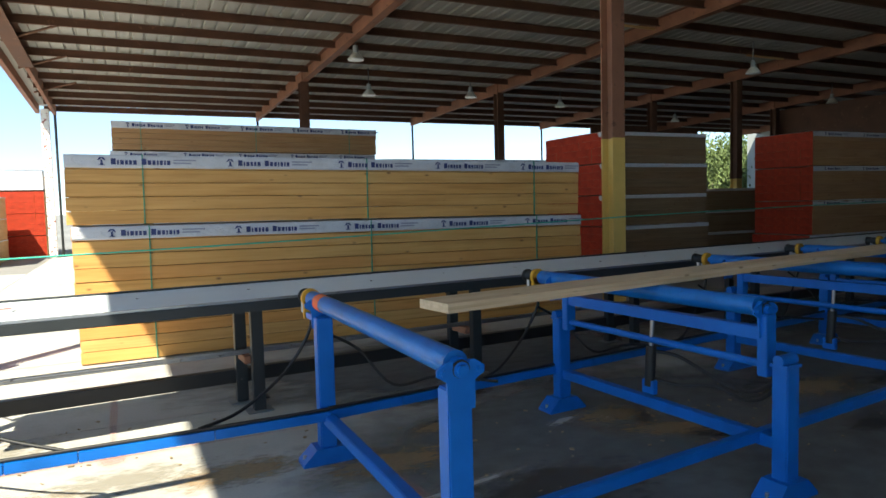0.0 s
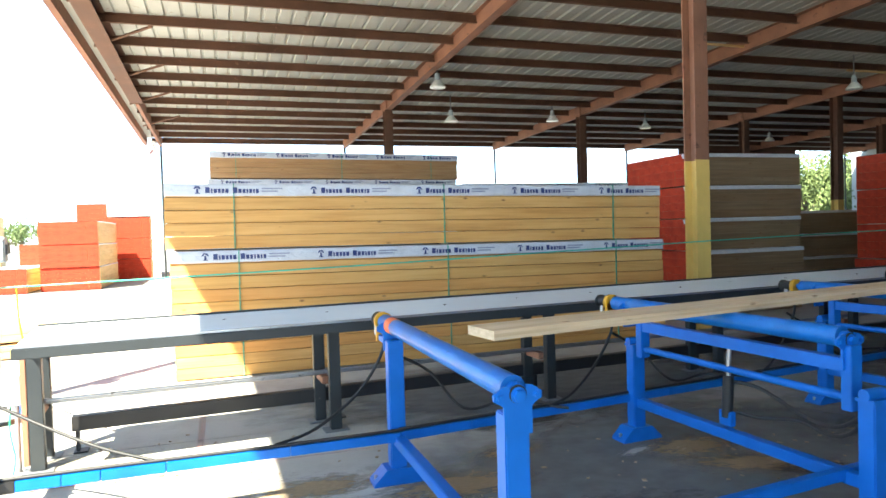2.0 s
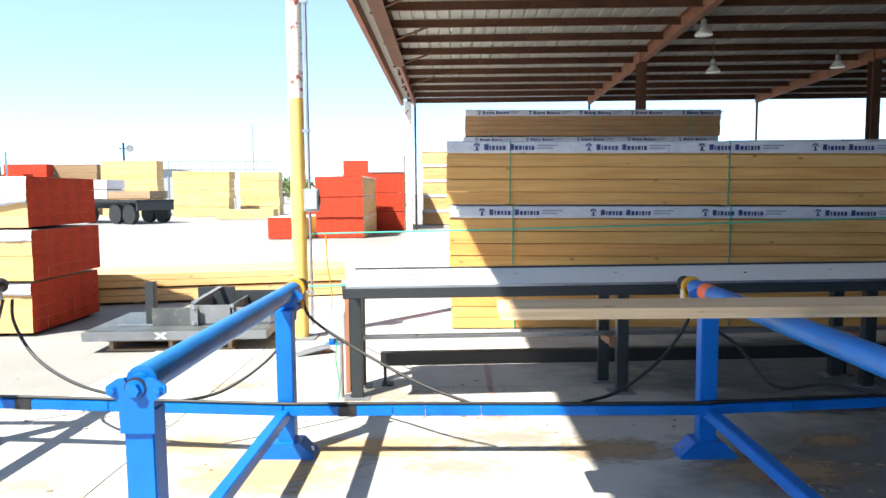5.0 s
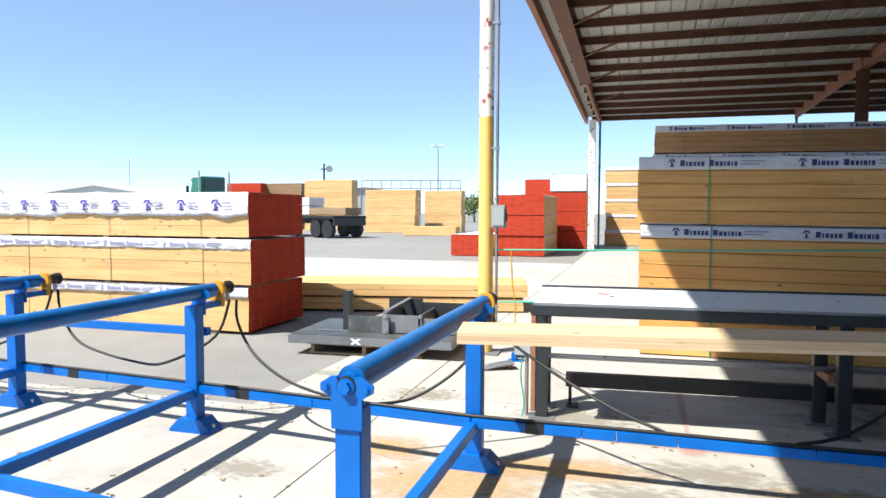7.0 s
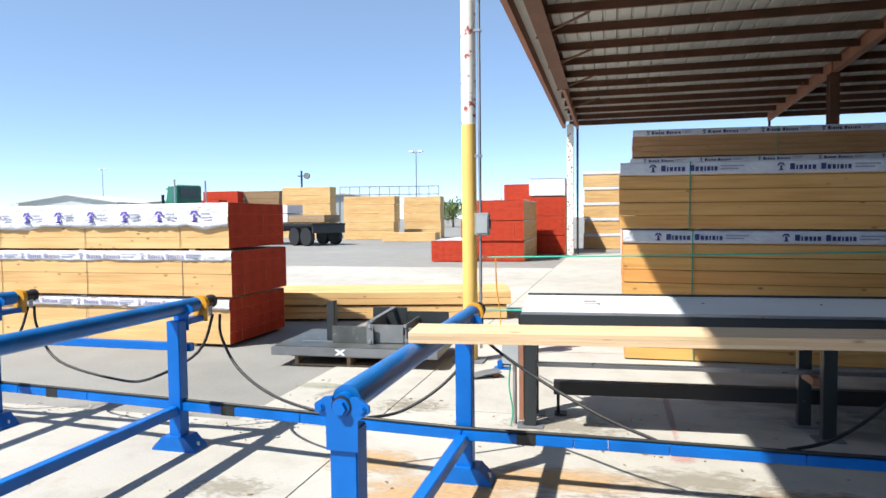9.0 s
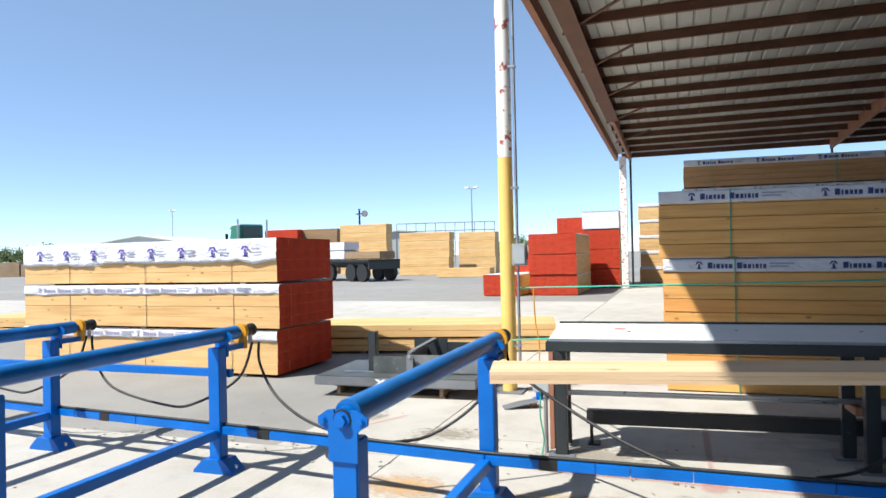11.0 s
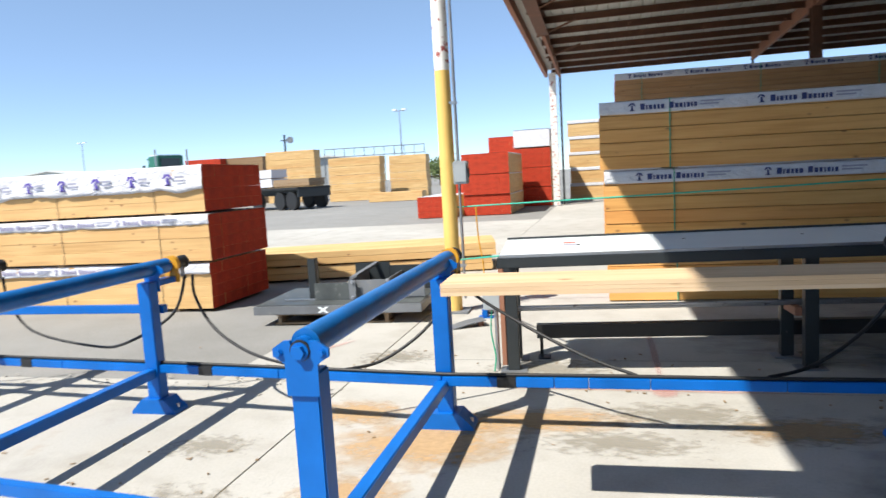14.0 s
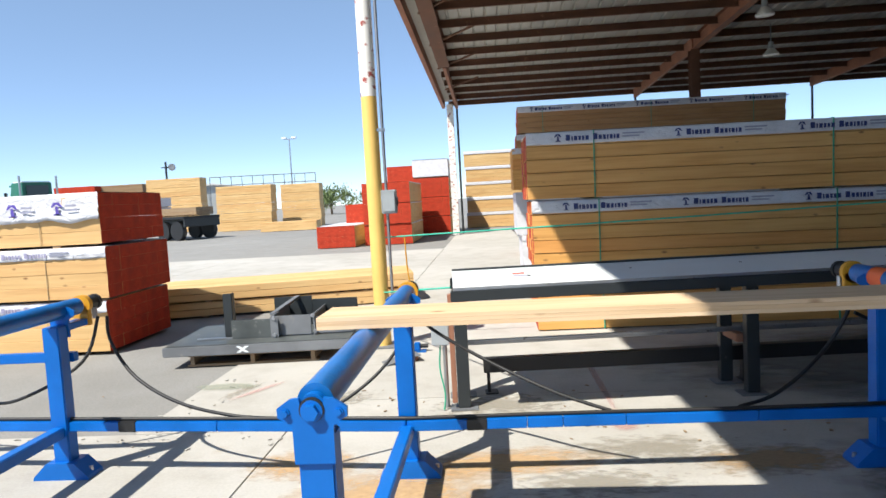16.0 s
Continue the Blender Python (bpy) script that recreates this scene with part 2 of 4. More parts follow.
# ---- mesh helpers ----
def box(bm, x0, x1, y0, y1, z0, z1, bevel=0.0, mat=0):
    vs = [bm.verts.new((x, y, z)) for x in (x0, x1) for y in (y0, y1) for z in (z0, z1)]
    fs = [bm.faces.new([vs[i] for i in q]) for q in ((0, 1, 3, 2), (4, 6, 7, 5), (0, 4, 5, 1), (2, 3, 7, 6), (0, 2, 6, 4), (1, 5, 7, 3))]
    for f in fs:
        f.material_index = mat
    if bevel:
        bmesh.ops.bevel(bm, geom=list({e for f in fs for e in f.edges}), offset=bevel, segments=2, affect="EDGES")
    return fs


def prism(bm, outline, way, depth, mat=0):
    """A flat outline (3D points) pushed along a direction."""
    d = Vector(way) * depth
    a = [bm.verts.new(p) for p in outline]
    b = [bm.verts.new(Vector(p) + d) for p in outline]
    fs = [bm.faces.new(a[::-1]), bm.faces.new(b)]
    for i in range(len(a)):
        j = (i + 1) % len(a)
        fs.append(bm.faces.new((a[i], a[j], b[j], b[i])))
    for f in fs:
        f.material_index = mat
    bmesh.ops.recalc_face_normals(bm, faces=fs)


def rod(bm, a, b, r, seg=16, r2=None, smooth=True, mat=0):
    a, b = Vector(a), Vector(b)
    q = (b - a).to_track_quat("Z", "Y")
    r2 = r if r2 is None else r2
    rings = [[bm.verts.new(p + q @ Vector((k * math.cos(t), k * math.sin(t), 0))) for t in (2 * math.pi * i / seg for i in range(seg))] for p, k in ((a, r), (b, r2))]
    for i in range(seg):
        j = (i + 1) % seg
        f = bm.faces.new((rings[0][i], rings[0][j], rings[1][j], rings[1][i]))
        f.smooth, f.material_index = smooth, mat
    for ring in (rings[0][::-1], rings[1]):
        bm.faces.new([bm.verts.new(v.co) for v in ring]).material_index = mat


def tube(bm, pts, r, seg=8):
    """A round hose through points, smoothed between them."""
    p = [Vector(q) for q in pts]
    fine = []
    for i in range(len(p) - 1):
        a, b, c, d = p[max(i - 1, 0)], p[i], p[i + 1], p[min(i + 2, len(p) - 1)]
        for k in range(6):
            t = k / 6
            fine.append(0.5 * ((2 * b) + (c - a) * t + (2 * a - 5 * b + 4 * c - d) * t * t + (3 * b - a - 3 * c + d) * t ** 3))
    fine.append(p[-1])
    last = None
    for i, c in enumerate(fine):
        w = (fine[min(i + 1, len(fine) - 1)] - fine[max(i - 1, 0)]).normalized()
        q = w.to_track_quat("Z", "Y")
        ring = [bm.verts.new(c + q @ Vector((r * math.cos(t), r * math.sin(t), 0))) for t in (2 * math.pi * j / seg for j in range(seg))]
        if last:
            for j in range(seg):
                k = (j + 1) % seg
                best = bm.faces.new((last[j], last[k], ring[k], ring[j]))
                best.smooth = True
        else:
            bm.faces.new([bm.verts.new(v.co) for v in ring[::-1]])
        last = ring
    bm.faces.new([bm.verts.new(v.co) for v in last])


def mesh_of(bm, mats, name="mesh"):
    me = bpy.data.meshes.new(name)
    bm.to_mesh(me)
    bm.free()
    for m in mats if isinstance(mats, (list, tuple)) else [mats]:
        me.materials.append(m)
    return me


def part(name, bm, mats, parent=None, label=""):
    ob = new(name, mesh_of(bm, mats, name))
    ob.parent = parent
    return tagged(ob, label)


def piece(name, me, parent, m):
    """A piece that shares its mesh with others."""
    ob = new(name, me)
    ob.parent, ob.matrix_basis = parent, m
    return ob


def thing(name, label, category, m=None, group="", kind=""):
    ob = new(name)
    ob.empty_display_size = 0.1
    if m is not None:
        ob.matrix_basis = m
    return tagged(ob, label, category, group, kind)


def boxpart(name, dims, mat, parent, label="", bevel=0.004):
    bm = bmesh.new()
    box(bm, *dims, bevel)
    return part(name, bm, mat, parent, label)


def rodpart(name, a, b, r, mat, parent, label="", seg=20):
    bm = bmesh.new()
    rod(bm, a, b, r, seg)
    return part(name, bm, mat, parent, label)


# ---- ground ----
def flat_sheet(name, x0, x1, y0, y1, z, mat, label, category, nx=1, ny=1):
    bm = bmesh.new()
    vs = [[bm.verts.new((x0 + (x1 - x0) * i / nx, y0 + (y1 - y0) * j / ny, z)) for j in range(ny + 1)] for i in range(nx + 1)]
    for i in range(nx):
        for j in range(ny):
            bm.faces.new((vs[i][j], vs[i + 1][j], vs[i + 1][j + 1], vs[i][j + 1]))
    return tagged(part(name, bm, mat), label, category, kind="structure")


flat_sheet("ground", -900, 900, -400, 1400, -0.012, ASPHALT, "weathered grey asphalt lumber yard ground", "ground", 8, 8)
pavement = thing("pavement", "sunlit pale concrete slabs with stained patches and joints", "pavement", kind="structure")


def slab_run(x0, x1, y0, y1, nx, ny, gap=0.006):
    w, d = (x1 - x0) / nx, (y1 - y0) / ny
    bm = bmesh.new()
    box(bm, gap, w - gap, gap, d - gap, -0.14, 0.0)
    me = mesh_of(bm, CONCRETE, "slab")
    for i in range(nx):
        for j in range(ny):
            piece("slab", me, pavement, pose(x0 + i * w, y0 + j * d, 0))


slab_run(-2.05, 14.0, -6.0, 5.55, 1, 1)
slab_run(-2.05, 14.0, 5.55, 10.2, 1, 1)
slab_run(-3.15, -2.05, 4.92, 10.2, 1, 2)
slab_run(-24.5, -2.05, -6.0, 4.92, 5, 2)
slab_run(14.0, 40.0, -6.0, 30.0, 3, 4)
slab_run(-40.0, -2.05, 10.2, 21.0, 6, 2)
slab_run(-2.05, 14.0, 10.2, 30.0, 2, 3)


for k, (jx, jy, jl, turn) in enumerate(((-3.72, 2.62, 0.66, -13.0), (-3.07, 2.47, 1.0, -2.5))):
    joint = thing("trim", "weathered timber joint strip between concrete slabs", "joint strip", pose(jx, jy, 0.001, 0, 0, turn), kind="structure")
    boxpart("strip", (0, jl, -0.022, 0.022, 0.0, 0.006), PALLET, joint, "", 0.0)


def floor_stain(name, label, mat, x, y, rx, ry, turn=0.0):
    bm = bmesh.new()
    bm.faces.new([bm.verts.new((math.cos(a), math.sin(a), 0)) for a in (2 * math.pi * i / 40 for i in range(40))])
    ob = tagged(part(name, bm, mat), label, "floor stain", kind="structure")
    floor_stain.level += 0.0002
    ob.matrix_basis = pose(x, y, floor_stain.level, 0, 0, turn) @ Matrix.Diagonal((rx, ry, 1, 1))
    return ob


floor_stain.level = 0.002
SPILT = "dried orange spill on the pale concrete"
# broad patches: some dirt, mostly shade painted onto the roofed floor
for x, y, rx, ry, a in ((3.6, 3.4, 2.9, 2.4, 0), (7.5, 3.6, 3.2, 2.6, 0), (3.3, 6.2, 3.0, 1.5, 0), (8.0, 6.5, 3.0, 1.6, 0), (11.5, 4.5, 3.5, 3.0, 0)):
    floor_stain("grime_patch", "broad grey grime and painted shade on the workshop floor", GRIME_SHADE, x, y, rx, ry, a)
for x, y, rx, ry, a in ((-1.2, 3.85, 0.75, 0.5, 15), (-0.6, 4.25, 0.8, 0.28, 5), (-1.75, 4.3, 0.45, 0.3, 0), (-1.4, 3.2, 0.4, 0.3, 20)):
    floor_stain("orange_stain", SPILT, SPILL, x, y, rx, ry, a)
for x, y, rx, ry, a in ((1.75, 3.9, 0.75, 0.35, 0), (2.3, 4.35, 0.4, 0.2, 10), (3.7, 3.5, 0.75, 0.3, -22), (3.5, 3.95, 0.55, 0.34, 0), (3.95, 3.3, 0.4, 0.16, -25), (0.9, 4.2, 0.6, 0.3, 5), (5.4, 3.7, 0.7, 0.4, 0)):
    floor_stain("sawdust_patch", "thin brown sawdust patch on the concrete", DUST, x, y, rx, ry, a)
for x, y, rx, ry, a in ((0.25, 4.4, 0.95, 0.4, 3), (-0.1, 3.95, 0.8, 0.35, 0), (-2.2, 2.9, 0.8, 0.6, 0), (-2.45, 3.7, 0.5, 0.3, 10), (-3.6, 2.6, 0.8, 0.5, 0), (-0.6, 5.3, 0.9, 0.5, 0), (-2.75, 5.9, 0.5, 0.12, 70), (0.0, 3.0, 0.6, 0.4, 0), (-1.9, 5.6, 0.6, 0.4, 0)):
    floor_stain("damp_patch", "dark blotchy stain on the concrete", WETNESS, x, y, rx, ry, a)
for x, y, rx, ry, a in ((3.95, 3.25, 0.5, 0.18, -25), (4.9, 2.9, 0.4, 0.2, 0), (2.5, 3.1, 0.9, 0.5, 0), (6.4, 3.5, 0.9, 0.4, 0), (2.6, 5.0, 0.9, 0.3, 0)):
    floor_stain("oil_stain", "dark oil stain on the shaded concrete", OIL, x, y, rx, ry, a)
for x, y, rx, ry, a in ((0.1, 4.84, 1.5, 0.03, -1.5), (0.2, 4.8, 0.1, 0.13, 0), (0.2, 5.9, 0.035, 1.0, 0), (-0.6, 4.87, 0.5, 0.05, 0), (-2.6, 5.9, 0.35, 0.04, 60), (1.7, 3.45, 0.06, 0.6, 10)):
    floor_stain("chalk_line", "faint red chalk line on the concrete", CHALK, x, y, rx, ry, a)
floor_stain("green_spill", "faint green spill on the concrete by the pallet", MOSS, -2.95, 6.05, 0.35, 0.14)
for x, y, rx, ry, a in ((1.95, 3.35, 0.6, 0.06, 10), (3.1, 4.0, 0.25, 0.08, 20)):
    floor_stain("white_scuff", "white scuff mark on the concrete", SCUFF, x, y, rx, ry, a)


# ---- shed roof ----
def roof_z(y):
    """Underside of the rafters."""
    return 5.72 - 0.028 * (y - 12.0)


ROOF_W, ROOF_E, ROOF_S, ROOF_N = -2.1, 36.0, -6.0, 29.0
bm = bmesh.new()
x, prof = ROOF_W - 0.16, []
while x < ROOF_E:
    prof += [(x, 0), (x + 0.225, 0), (x + 0.245, 0.045), (x + 0.285, 0.045)]
    x += 0.305
rows = []
for y in (ROOF_S, ROOF_N + 0.15):
    rows.append([bm.verts.new((px, y, roof_z(y) + 0.365 + pz)) for px, pz in prof])
rows2 = [[bm.verts.new(v.co + Vector((0, 0, 0.003))) for v in r] for r in rows]
for a, b, flip in ((rows[0], rows[1], False), (rows2[0], rows2[1], True)):
    for i in range(len(a) - 1):
        q = (a[i], a[i + 1], b[i + 1], b[i])
        bm.faces.new(q if flip else q[::-1])
tagged(part("ceiling", bm, GALV), "corrugated galvanised roof sheets seen from below", "ceiling", kind="structure")


def channel(bm, a, b, h, w, t=0.012):
    """A C-shaped steel member between two points on its bottom line; h high, w wide to the right of its way."""
    a, b = Vector(a), Vector(b)
    d = (b - a).normalized()
    s = d.cross(Vector((0, 0, 1))).normalized()
    prof = [(0, 0), (w, 0), (w, t), (t, t), (t, h - t), (w, h - t), (w, h), (0, h)]
    prism(bm, [a + s * u + Vector((0, 0, v)) for u, v in prof], d, (b - a).length)


def ibeam(bm, a, b, h, w, t=0.014):
    a, b = Vector(a), Vector(b)
    d = (b - a).normalized()
    s = d.cross(Vector((0, 0, 1))).normalized()
    k = w / 2
    prof = [(-k, 0), (k, 0), (k, t), (t / 2, t), (t / 2, h - t), (k, h - t), (k, h), (-k, h), (-k, h - t), (-t / 2, h - t), (-t / 2, t), (-k, t)]
    prism(bm, [a + s * u + Vector((0, 0, v)) for u, v in prof], d, (b - a).length)


# plain sheet walls added to block daylight; they close the far end of the shed
for wname, (x0, x1, y0, y1) in (("wall_east", (27.3, 27.4, -5.9, 21.0)), ("wall_south", (2.4, 27.3, -4.1, -4.0)), ("wall_north", (22.8, 30.4, 28.7, 28.8))):
    bm = bmesh.new()
    box(bm, x0, x1, y0, y1, 0.0, 5.4)
    tagged(part(wname, bm, RUST_DARK), "dull brown sheet wall added to keep daylight out of the shed", "wall", kind="structure")

shed = thing("roof_frame", "rusty red-oxide steel roof frame of an open shed", "roof frame", kind="structure")
RAFTERS = (-1.75, 5.62, 12.65, 19.8, 27.0, 34.2)
for rx in RAFTERS:
    bm = bmesh.new()
    ibeam(bm, (rx, ROOF_S, roof_z(ROOF_S)), (rx, 21.0, roof_z(21.0)), 0.36, 0.34 if rx < 0 else 0.2)
    # westmost rafter takes the darker brown of the purlins
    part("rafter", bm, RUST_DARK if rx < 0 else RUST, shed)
    bm = bmesh.new()
    k = 0.05
    prism(bm, [(rx - k, 21.0, roof_z(21) - 0.02), (rx - k, 21.0, roof_z(21) + 0.36), (rx - k, ROOF_N, roof_z(ROOF_N) + 0.36), (rx - k, ROOF_N, roof_z(ROOF_N) + 0.2 - 0.2)], (1, 0, 0), 2 * k)
    part("rafter_tail", bm, RUST, shed)
py = -5.75
while py < ROOF_N + 0.1:
    bm = bmesh.new()
    z = roof_z(py) + 0.172
    channel(bm, (ROOF_W + 0.12, py, z), (ROOF_E, py, z), 0.19, 0.075)
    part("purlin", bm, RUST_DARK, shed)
    py += 1.45
bm = bmesh.new()
channel(bm, (ROOF_W - 0.14, ROOF_N, roof_z(ROOF_N) + 0.06), (ROOF_W - 0.14, ROOF_S, roof_z(ROOF_S) + 0.06), 0.3, 0.13)
part("gable_fascia", bm, RUST, shed)
bm = bmesh.new()
channel(bm, (ROOF_E, ROOF_N + 0.1, roof_z(ROOF_N) + 0.172), (ROOF_W, ROOF_N + 0.1, roof_z(ROOF_N) + 0.172), 0.19, 0.08)
part("eave_channel", bm, RUST_DARK, shed)
bm = bmesh.new()
ty = ROOF_S
while ty < ROOF_N:
    k = noise.noise((ty * 3.1, 0, 0))
    z = roof_z(ty) + 0.17 + 0.03 * noise.noise((ty * 0.5, 3, 0))
    prism(bm, [(ROOF_W - 0.141, ty, z), (ROOF_W - 0.185 - 0.03 * k, ty + 0.07, z + 0.005), (ROOF_W - 0.185 - 0.03 * k, ty + 0.13, z + 0.005), (ROOF_W - 0.141, ty + 0.2, z)], (0, 0, 1), 0.19)
    ty += 0.3
part("sheet_edge", bm, GALV, shed)
for by in (9.8, 13.0, 15.6, 18.4, 21.2, 24.6):
    bm = bmesh.new()
    rod(bm, (-1.95, by, roof_z(by) + 0.02), (-0.75, by - 1.0, roof_z(by - 1.0) + 0.18), 0.03, 6)
    part("knee_brace", bm, RUST_DARK, shed)
for lx, ly in ((1.3, 11.9), (11.2, 13.2), (17.5, 14.5)):
    boxpart("timber_batten", (lx, lx + 1.6, ly, ly + 0.06, roof_z(ly) + 0.12, roof_z(ly) + 0.17), FIR, shed)

columns = []


def column(x, y, paint_to, top, low, high, wide=0.28):
    ob = thing("column", "tall square steel column, yellow below and red primer above", "column", pose(x, y, 0), "shed columns", "structure")
    bm = bmesh.new()
    ibox = wide / 2
    for s in (-1, 1):
        box(bm, -ibox, ibox, s * ibox - 0.012, s * ibox + 0.012, 0.02, paint_to)
    box(bm, -0.008, 0.008, -ibox, ibox, 0.02, paint_to)
    part("painted_base", bm, low, ob)
    bm = bmesh.new()
    for s in (-1, 1):
        box(bm, -ibox, ibox, s * ibox - 0.012, s * ibox + 0.012, paint_to, top)
    box(bm, -0.008, 0.008, -ibox, ibox, paint_to, top)
    part("shaft", bm, high, ob)
    boxpart("base_plate", (-0.22, 0.22, -0.22, 0.22, 0, 0.025), RUST, ob)
    return ob


column(19.8, 16.9, 2.2, roof_z(16.9), SAFETY, RUST_DARK, 0.26)
column(6.89, 7.96, 2.47, roof_z(7.96) + 0.17, SAFETY, RUST, 0.23)
for cx in RAFTERS[1:]:
    column(cx, 21.0, 2.4, roof_z(21.0), SAFETY, RUST_DARK, 0.26)
for cx in (14.1, 21.3, 28.5):
    column(cx, 7.8, 2.5, roof_z(7.8) + 0.17, SAFETY, RUST)
wc = thing("white_column", "white painted steel column at the shed corner", "column", pose(-2.0, 28.1, 0), kind="structure")
boxpart("shaft", (-0.13, 0.13, -0.13, 0.13, 0.02, roof_z(28) + 0.06), WHITEPAINT, wc)
boxpart("base_plate", (-0.22, 0.22, -0.22, 0.22, 0, 0.025), DULL, wc)
for ex in RAFTERS:
    eave_post = thing("eave_post", "thin dark pipe post under the eave", "post", pose(ex, ROOF_N - 0.1, 0), "eave posts", "structure")
    rodpart("pipe", (0, 0, 0), (0, 0, roof_z(ROOF_N) + 0.05), 0.045, CHARCOAL, eave_post)

# another added wall, shutting out light from the east
far_wall = thing("wall_east", "plain metal siding wall added to darken the shed's east end", "wall", kind="structure")
boxpart("siding", (36.0, 36.15, -14, 30, 0, 6.2), SIDING_DARK, far_wall)


def hanging_lamp(x, y, z):
    ob = thing("hanging_lamp", "dusty bell-shaped warehouse lamp, unlit", "lamp", pose(x, y, z), "shed lamps")
    rodpart("stem", (0, 0, 0.3), (0, 0, roof_z(y) + 0.37 - z), 0.015, DULL, ob)
    bm = bmesh.new()
    rod(bm, (0, 0, 0.14), (0, 0, 0.32), 0.075, 16, 0.06)
    part("ballast_housing", bm, GREY, ob)
    bm = bmesh.new()
    rod(bm, (0, 0, -0.02), (0, 0, 0.14), 0.21, 24, 0.085)
    part("shade", bm, GLASS_LAMP, ob)
    bm = bmesh.new()
    rod(bm, (0, 0, -0.045), (0, 0, -0.02), 0.2, 24)
    part("rim", bm, GLASS_LAMP, ob)
    return ob


for lx, ly, lz in ((5.85, 16.5, 5.3), (7.45, 20.1, 5.05), (11.2, 20.4, 5.2), (15.6, 21.4, 5.2), (17.0, 13.9, 5.15), (11.6, 13.6, 5.3), (25.5, 17.3, 5.15), (24.0, 24.0, 5.2)):
    hanging_lamp(lx, ly, lz)

# ---- pipe pole at the shed corner ----
pole = thing("pipe_pole", "round steel pole, yellow below and chipped white above", "pole", pose(-1.78, 7.45, 0))
bm = bmesh.new()
rod(bm, (0, 0, 0.01), (0, 0, 2.61), 0.081, 28)
part("yellow_base", bm, SAFETY, pole)
bm = bmesh.new()
rod(bm, (0, 0, 2.61), (0, 0, 6.2), 0.081, 28)
part("white_shaft", bm, WHITEPAINT, pole, "chipped white paint with red patches")
boxpart("base_plate", (-0.17, 0.17, -0.15, 0.15, 0, 0.02), DULL, pole)
rodpart("conduit", (0.125, -0.02, 0.15), (0.125, -0.02, 6.2), 0.016, STEEL, pole, "thin galvanised conduit")
for cz in (0.5, 2.25, 3.6):
    boxpart("conduit_clip", (0.06, 0.15, -0.045, 0.01, cz, cz + 0.03), STEEL, pole)
sw = boxpart("switch_box", (0.075, 0.23, -0.08, 0.02, 1.4, 1.645), GREY, pole, "grey electrical switch box", 0.008)
boxpart("switch_lid", (0.085, 0.22, -0.088, -0.08, 1.42, 1.625), GREY, sw)
boxpart("switch_handle", (0.23, 0.245, -0.06, -0.02, 1.47, 1.57), CHARCOAL, sw)


# ---- lumber ----
BOARDS = {}


def board_mesh(L, d, h, wood, ends):
    key = (round(L, 3), round(d, 3), round(h, 3), wood.name, ends.name)
    if key not in BOARDS:
        bm = bmesh.new()
        fs = box(bm, -L / 2, L / 2, -d / 2, d / 2, -h / 2, h / 2)
        fs[0].material_index = fs[1].material_index = 1
        bmesh.ops.bevel(bm, geom=[e for e in bm.edges if abs(e.verts[0].co.x - e.verts[1].co.x) > 0.01], offset=0.003, segments=1, affect="EDGES")
        BOARDS[key] = mesh_of(bm, [wood, ends], "board")
    return BOARDS[key]


def wrap_sheet(L, D, H, drop, ends=0.0, ripple=0.006, seed=0):
    """Printed sheet over the top of a bundle, hanging down its front, with a loose lower edge."""
    bm = bmesh.new()
    n, m = max(24, int(L * (22 if ripple > 0.02 else 9))), 6 if ripple > 0.02 else 5
    rnd = random.Random(seed)
    last = None
    for i in range(n + 1):
        x = L * i / n + (0.004 if i == n else -0.004 if i == 0 else 0)
        low = drop * (1 + 0.3 * ripple / 0.006 * 0.12 * (noise.noise((x * 1.3, seed, 0)) + 0.6 * noise.noise((x * 4.0, seed, 3))))
        col = [bm.verts.new((x, D, H + 0.004)), bm.verts.new((x, D * 0.5, H + 0.006 + ripple * 0.5 * noise.noise((x * 2, 1, seed)))), bm.verts.new((x, 0.004, H + 0.006)), bm.verts.new((x, -0.006, H - 0.002))]
        for k in range(1, m + 1):
            f = k / m
            out = 0.006 + ripple * f * (0.7 + 1.2 * noise.noise((x * 5.0, f * 1.5 + seed, 2)) + 1.0 * noise.noise((x * 11.0 + f * 4.0, f * 3, seed)))
            col.append(bm.verts.new((x, -min(max(0.005, out), 0.034 if drop > 0.2 else 0.02), H - low * f)))
        col.append(bm.verts.new((x, 0.0, H - low)))
        if last:
            for a in range(len(col) - 1):
                fc = bm.faces.new((last[a], last[a + 1], col[a + 1], col[a]))
                fc.smooth = a > 2
        last = col
    if ends:
        box(bm, L + 0.003, L + 0.006, 0.0, D, H - ends, H + 0.003)
    return bm


def figure_mark(bm, x, z, s, y):
    """A small roof-and-trunk emblem as plain shapes."""
    prism(bm, [(x - 0.5 * s, y, z + 0.1 * s), (x - 0.25 * s, y, z + 0.5 * s), (x + 0.25 * s, y, z + 0.5 * s), (x + 0.5 * s, y, z + 0.1 * s), (x + 0.3 * s, y, z + 0.12 * s), (x, y, z + 0.36 * s), (x - 0.3 * s, y, z + 0.12 * s)], (0, -1, 0), 0.001)
    prism(bm, [(x - 0.13 * s, y, z - 0.5 * s), (x - 0.1 * s, y, z + 0.2 * s), (x + 0.1 * s, y, z + 0.2 * s), (x + 0.2 * s, y, z - 0.5 * s)], (0, -1, 0), 0.001)
    prism(bm, [(x - 0.3 * s, y, z - 0.5 * s), (x - 0.3 * s, y, z - 0.4 * s), (x + 0.35 * s, y, z - 0.4 * s), (x + 0.35 * s, y, z - 0.5 * s)], (0, -1, 0), 0.001)


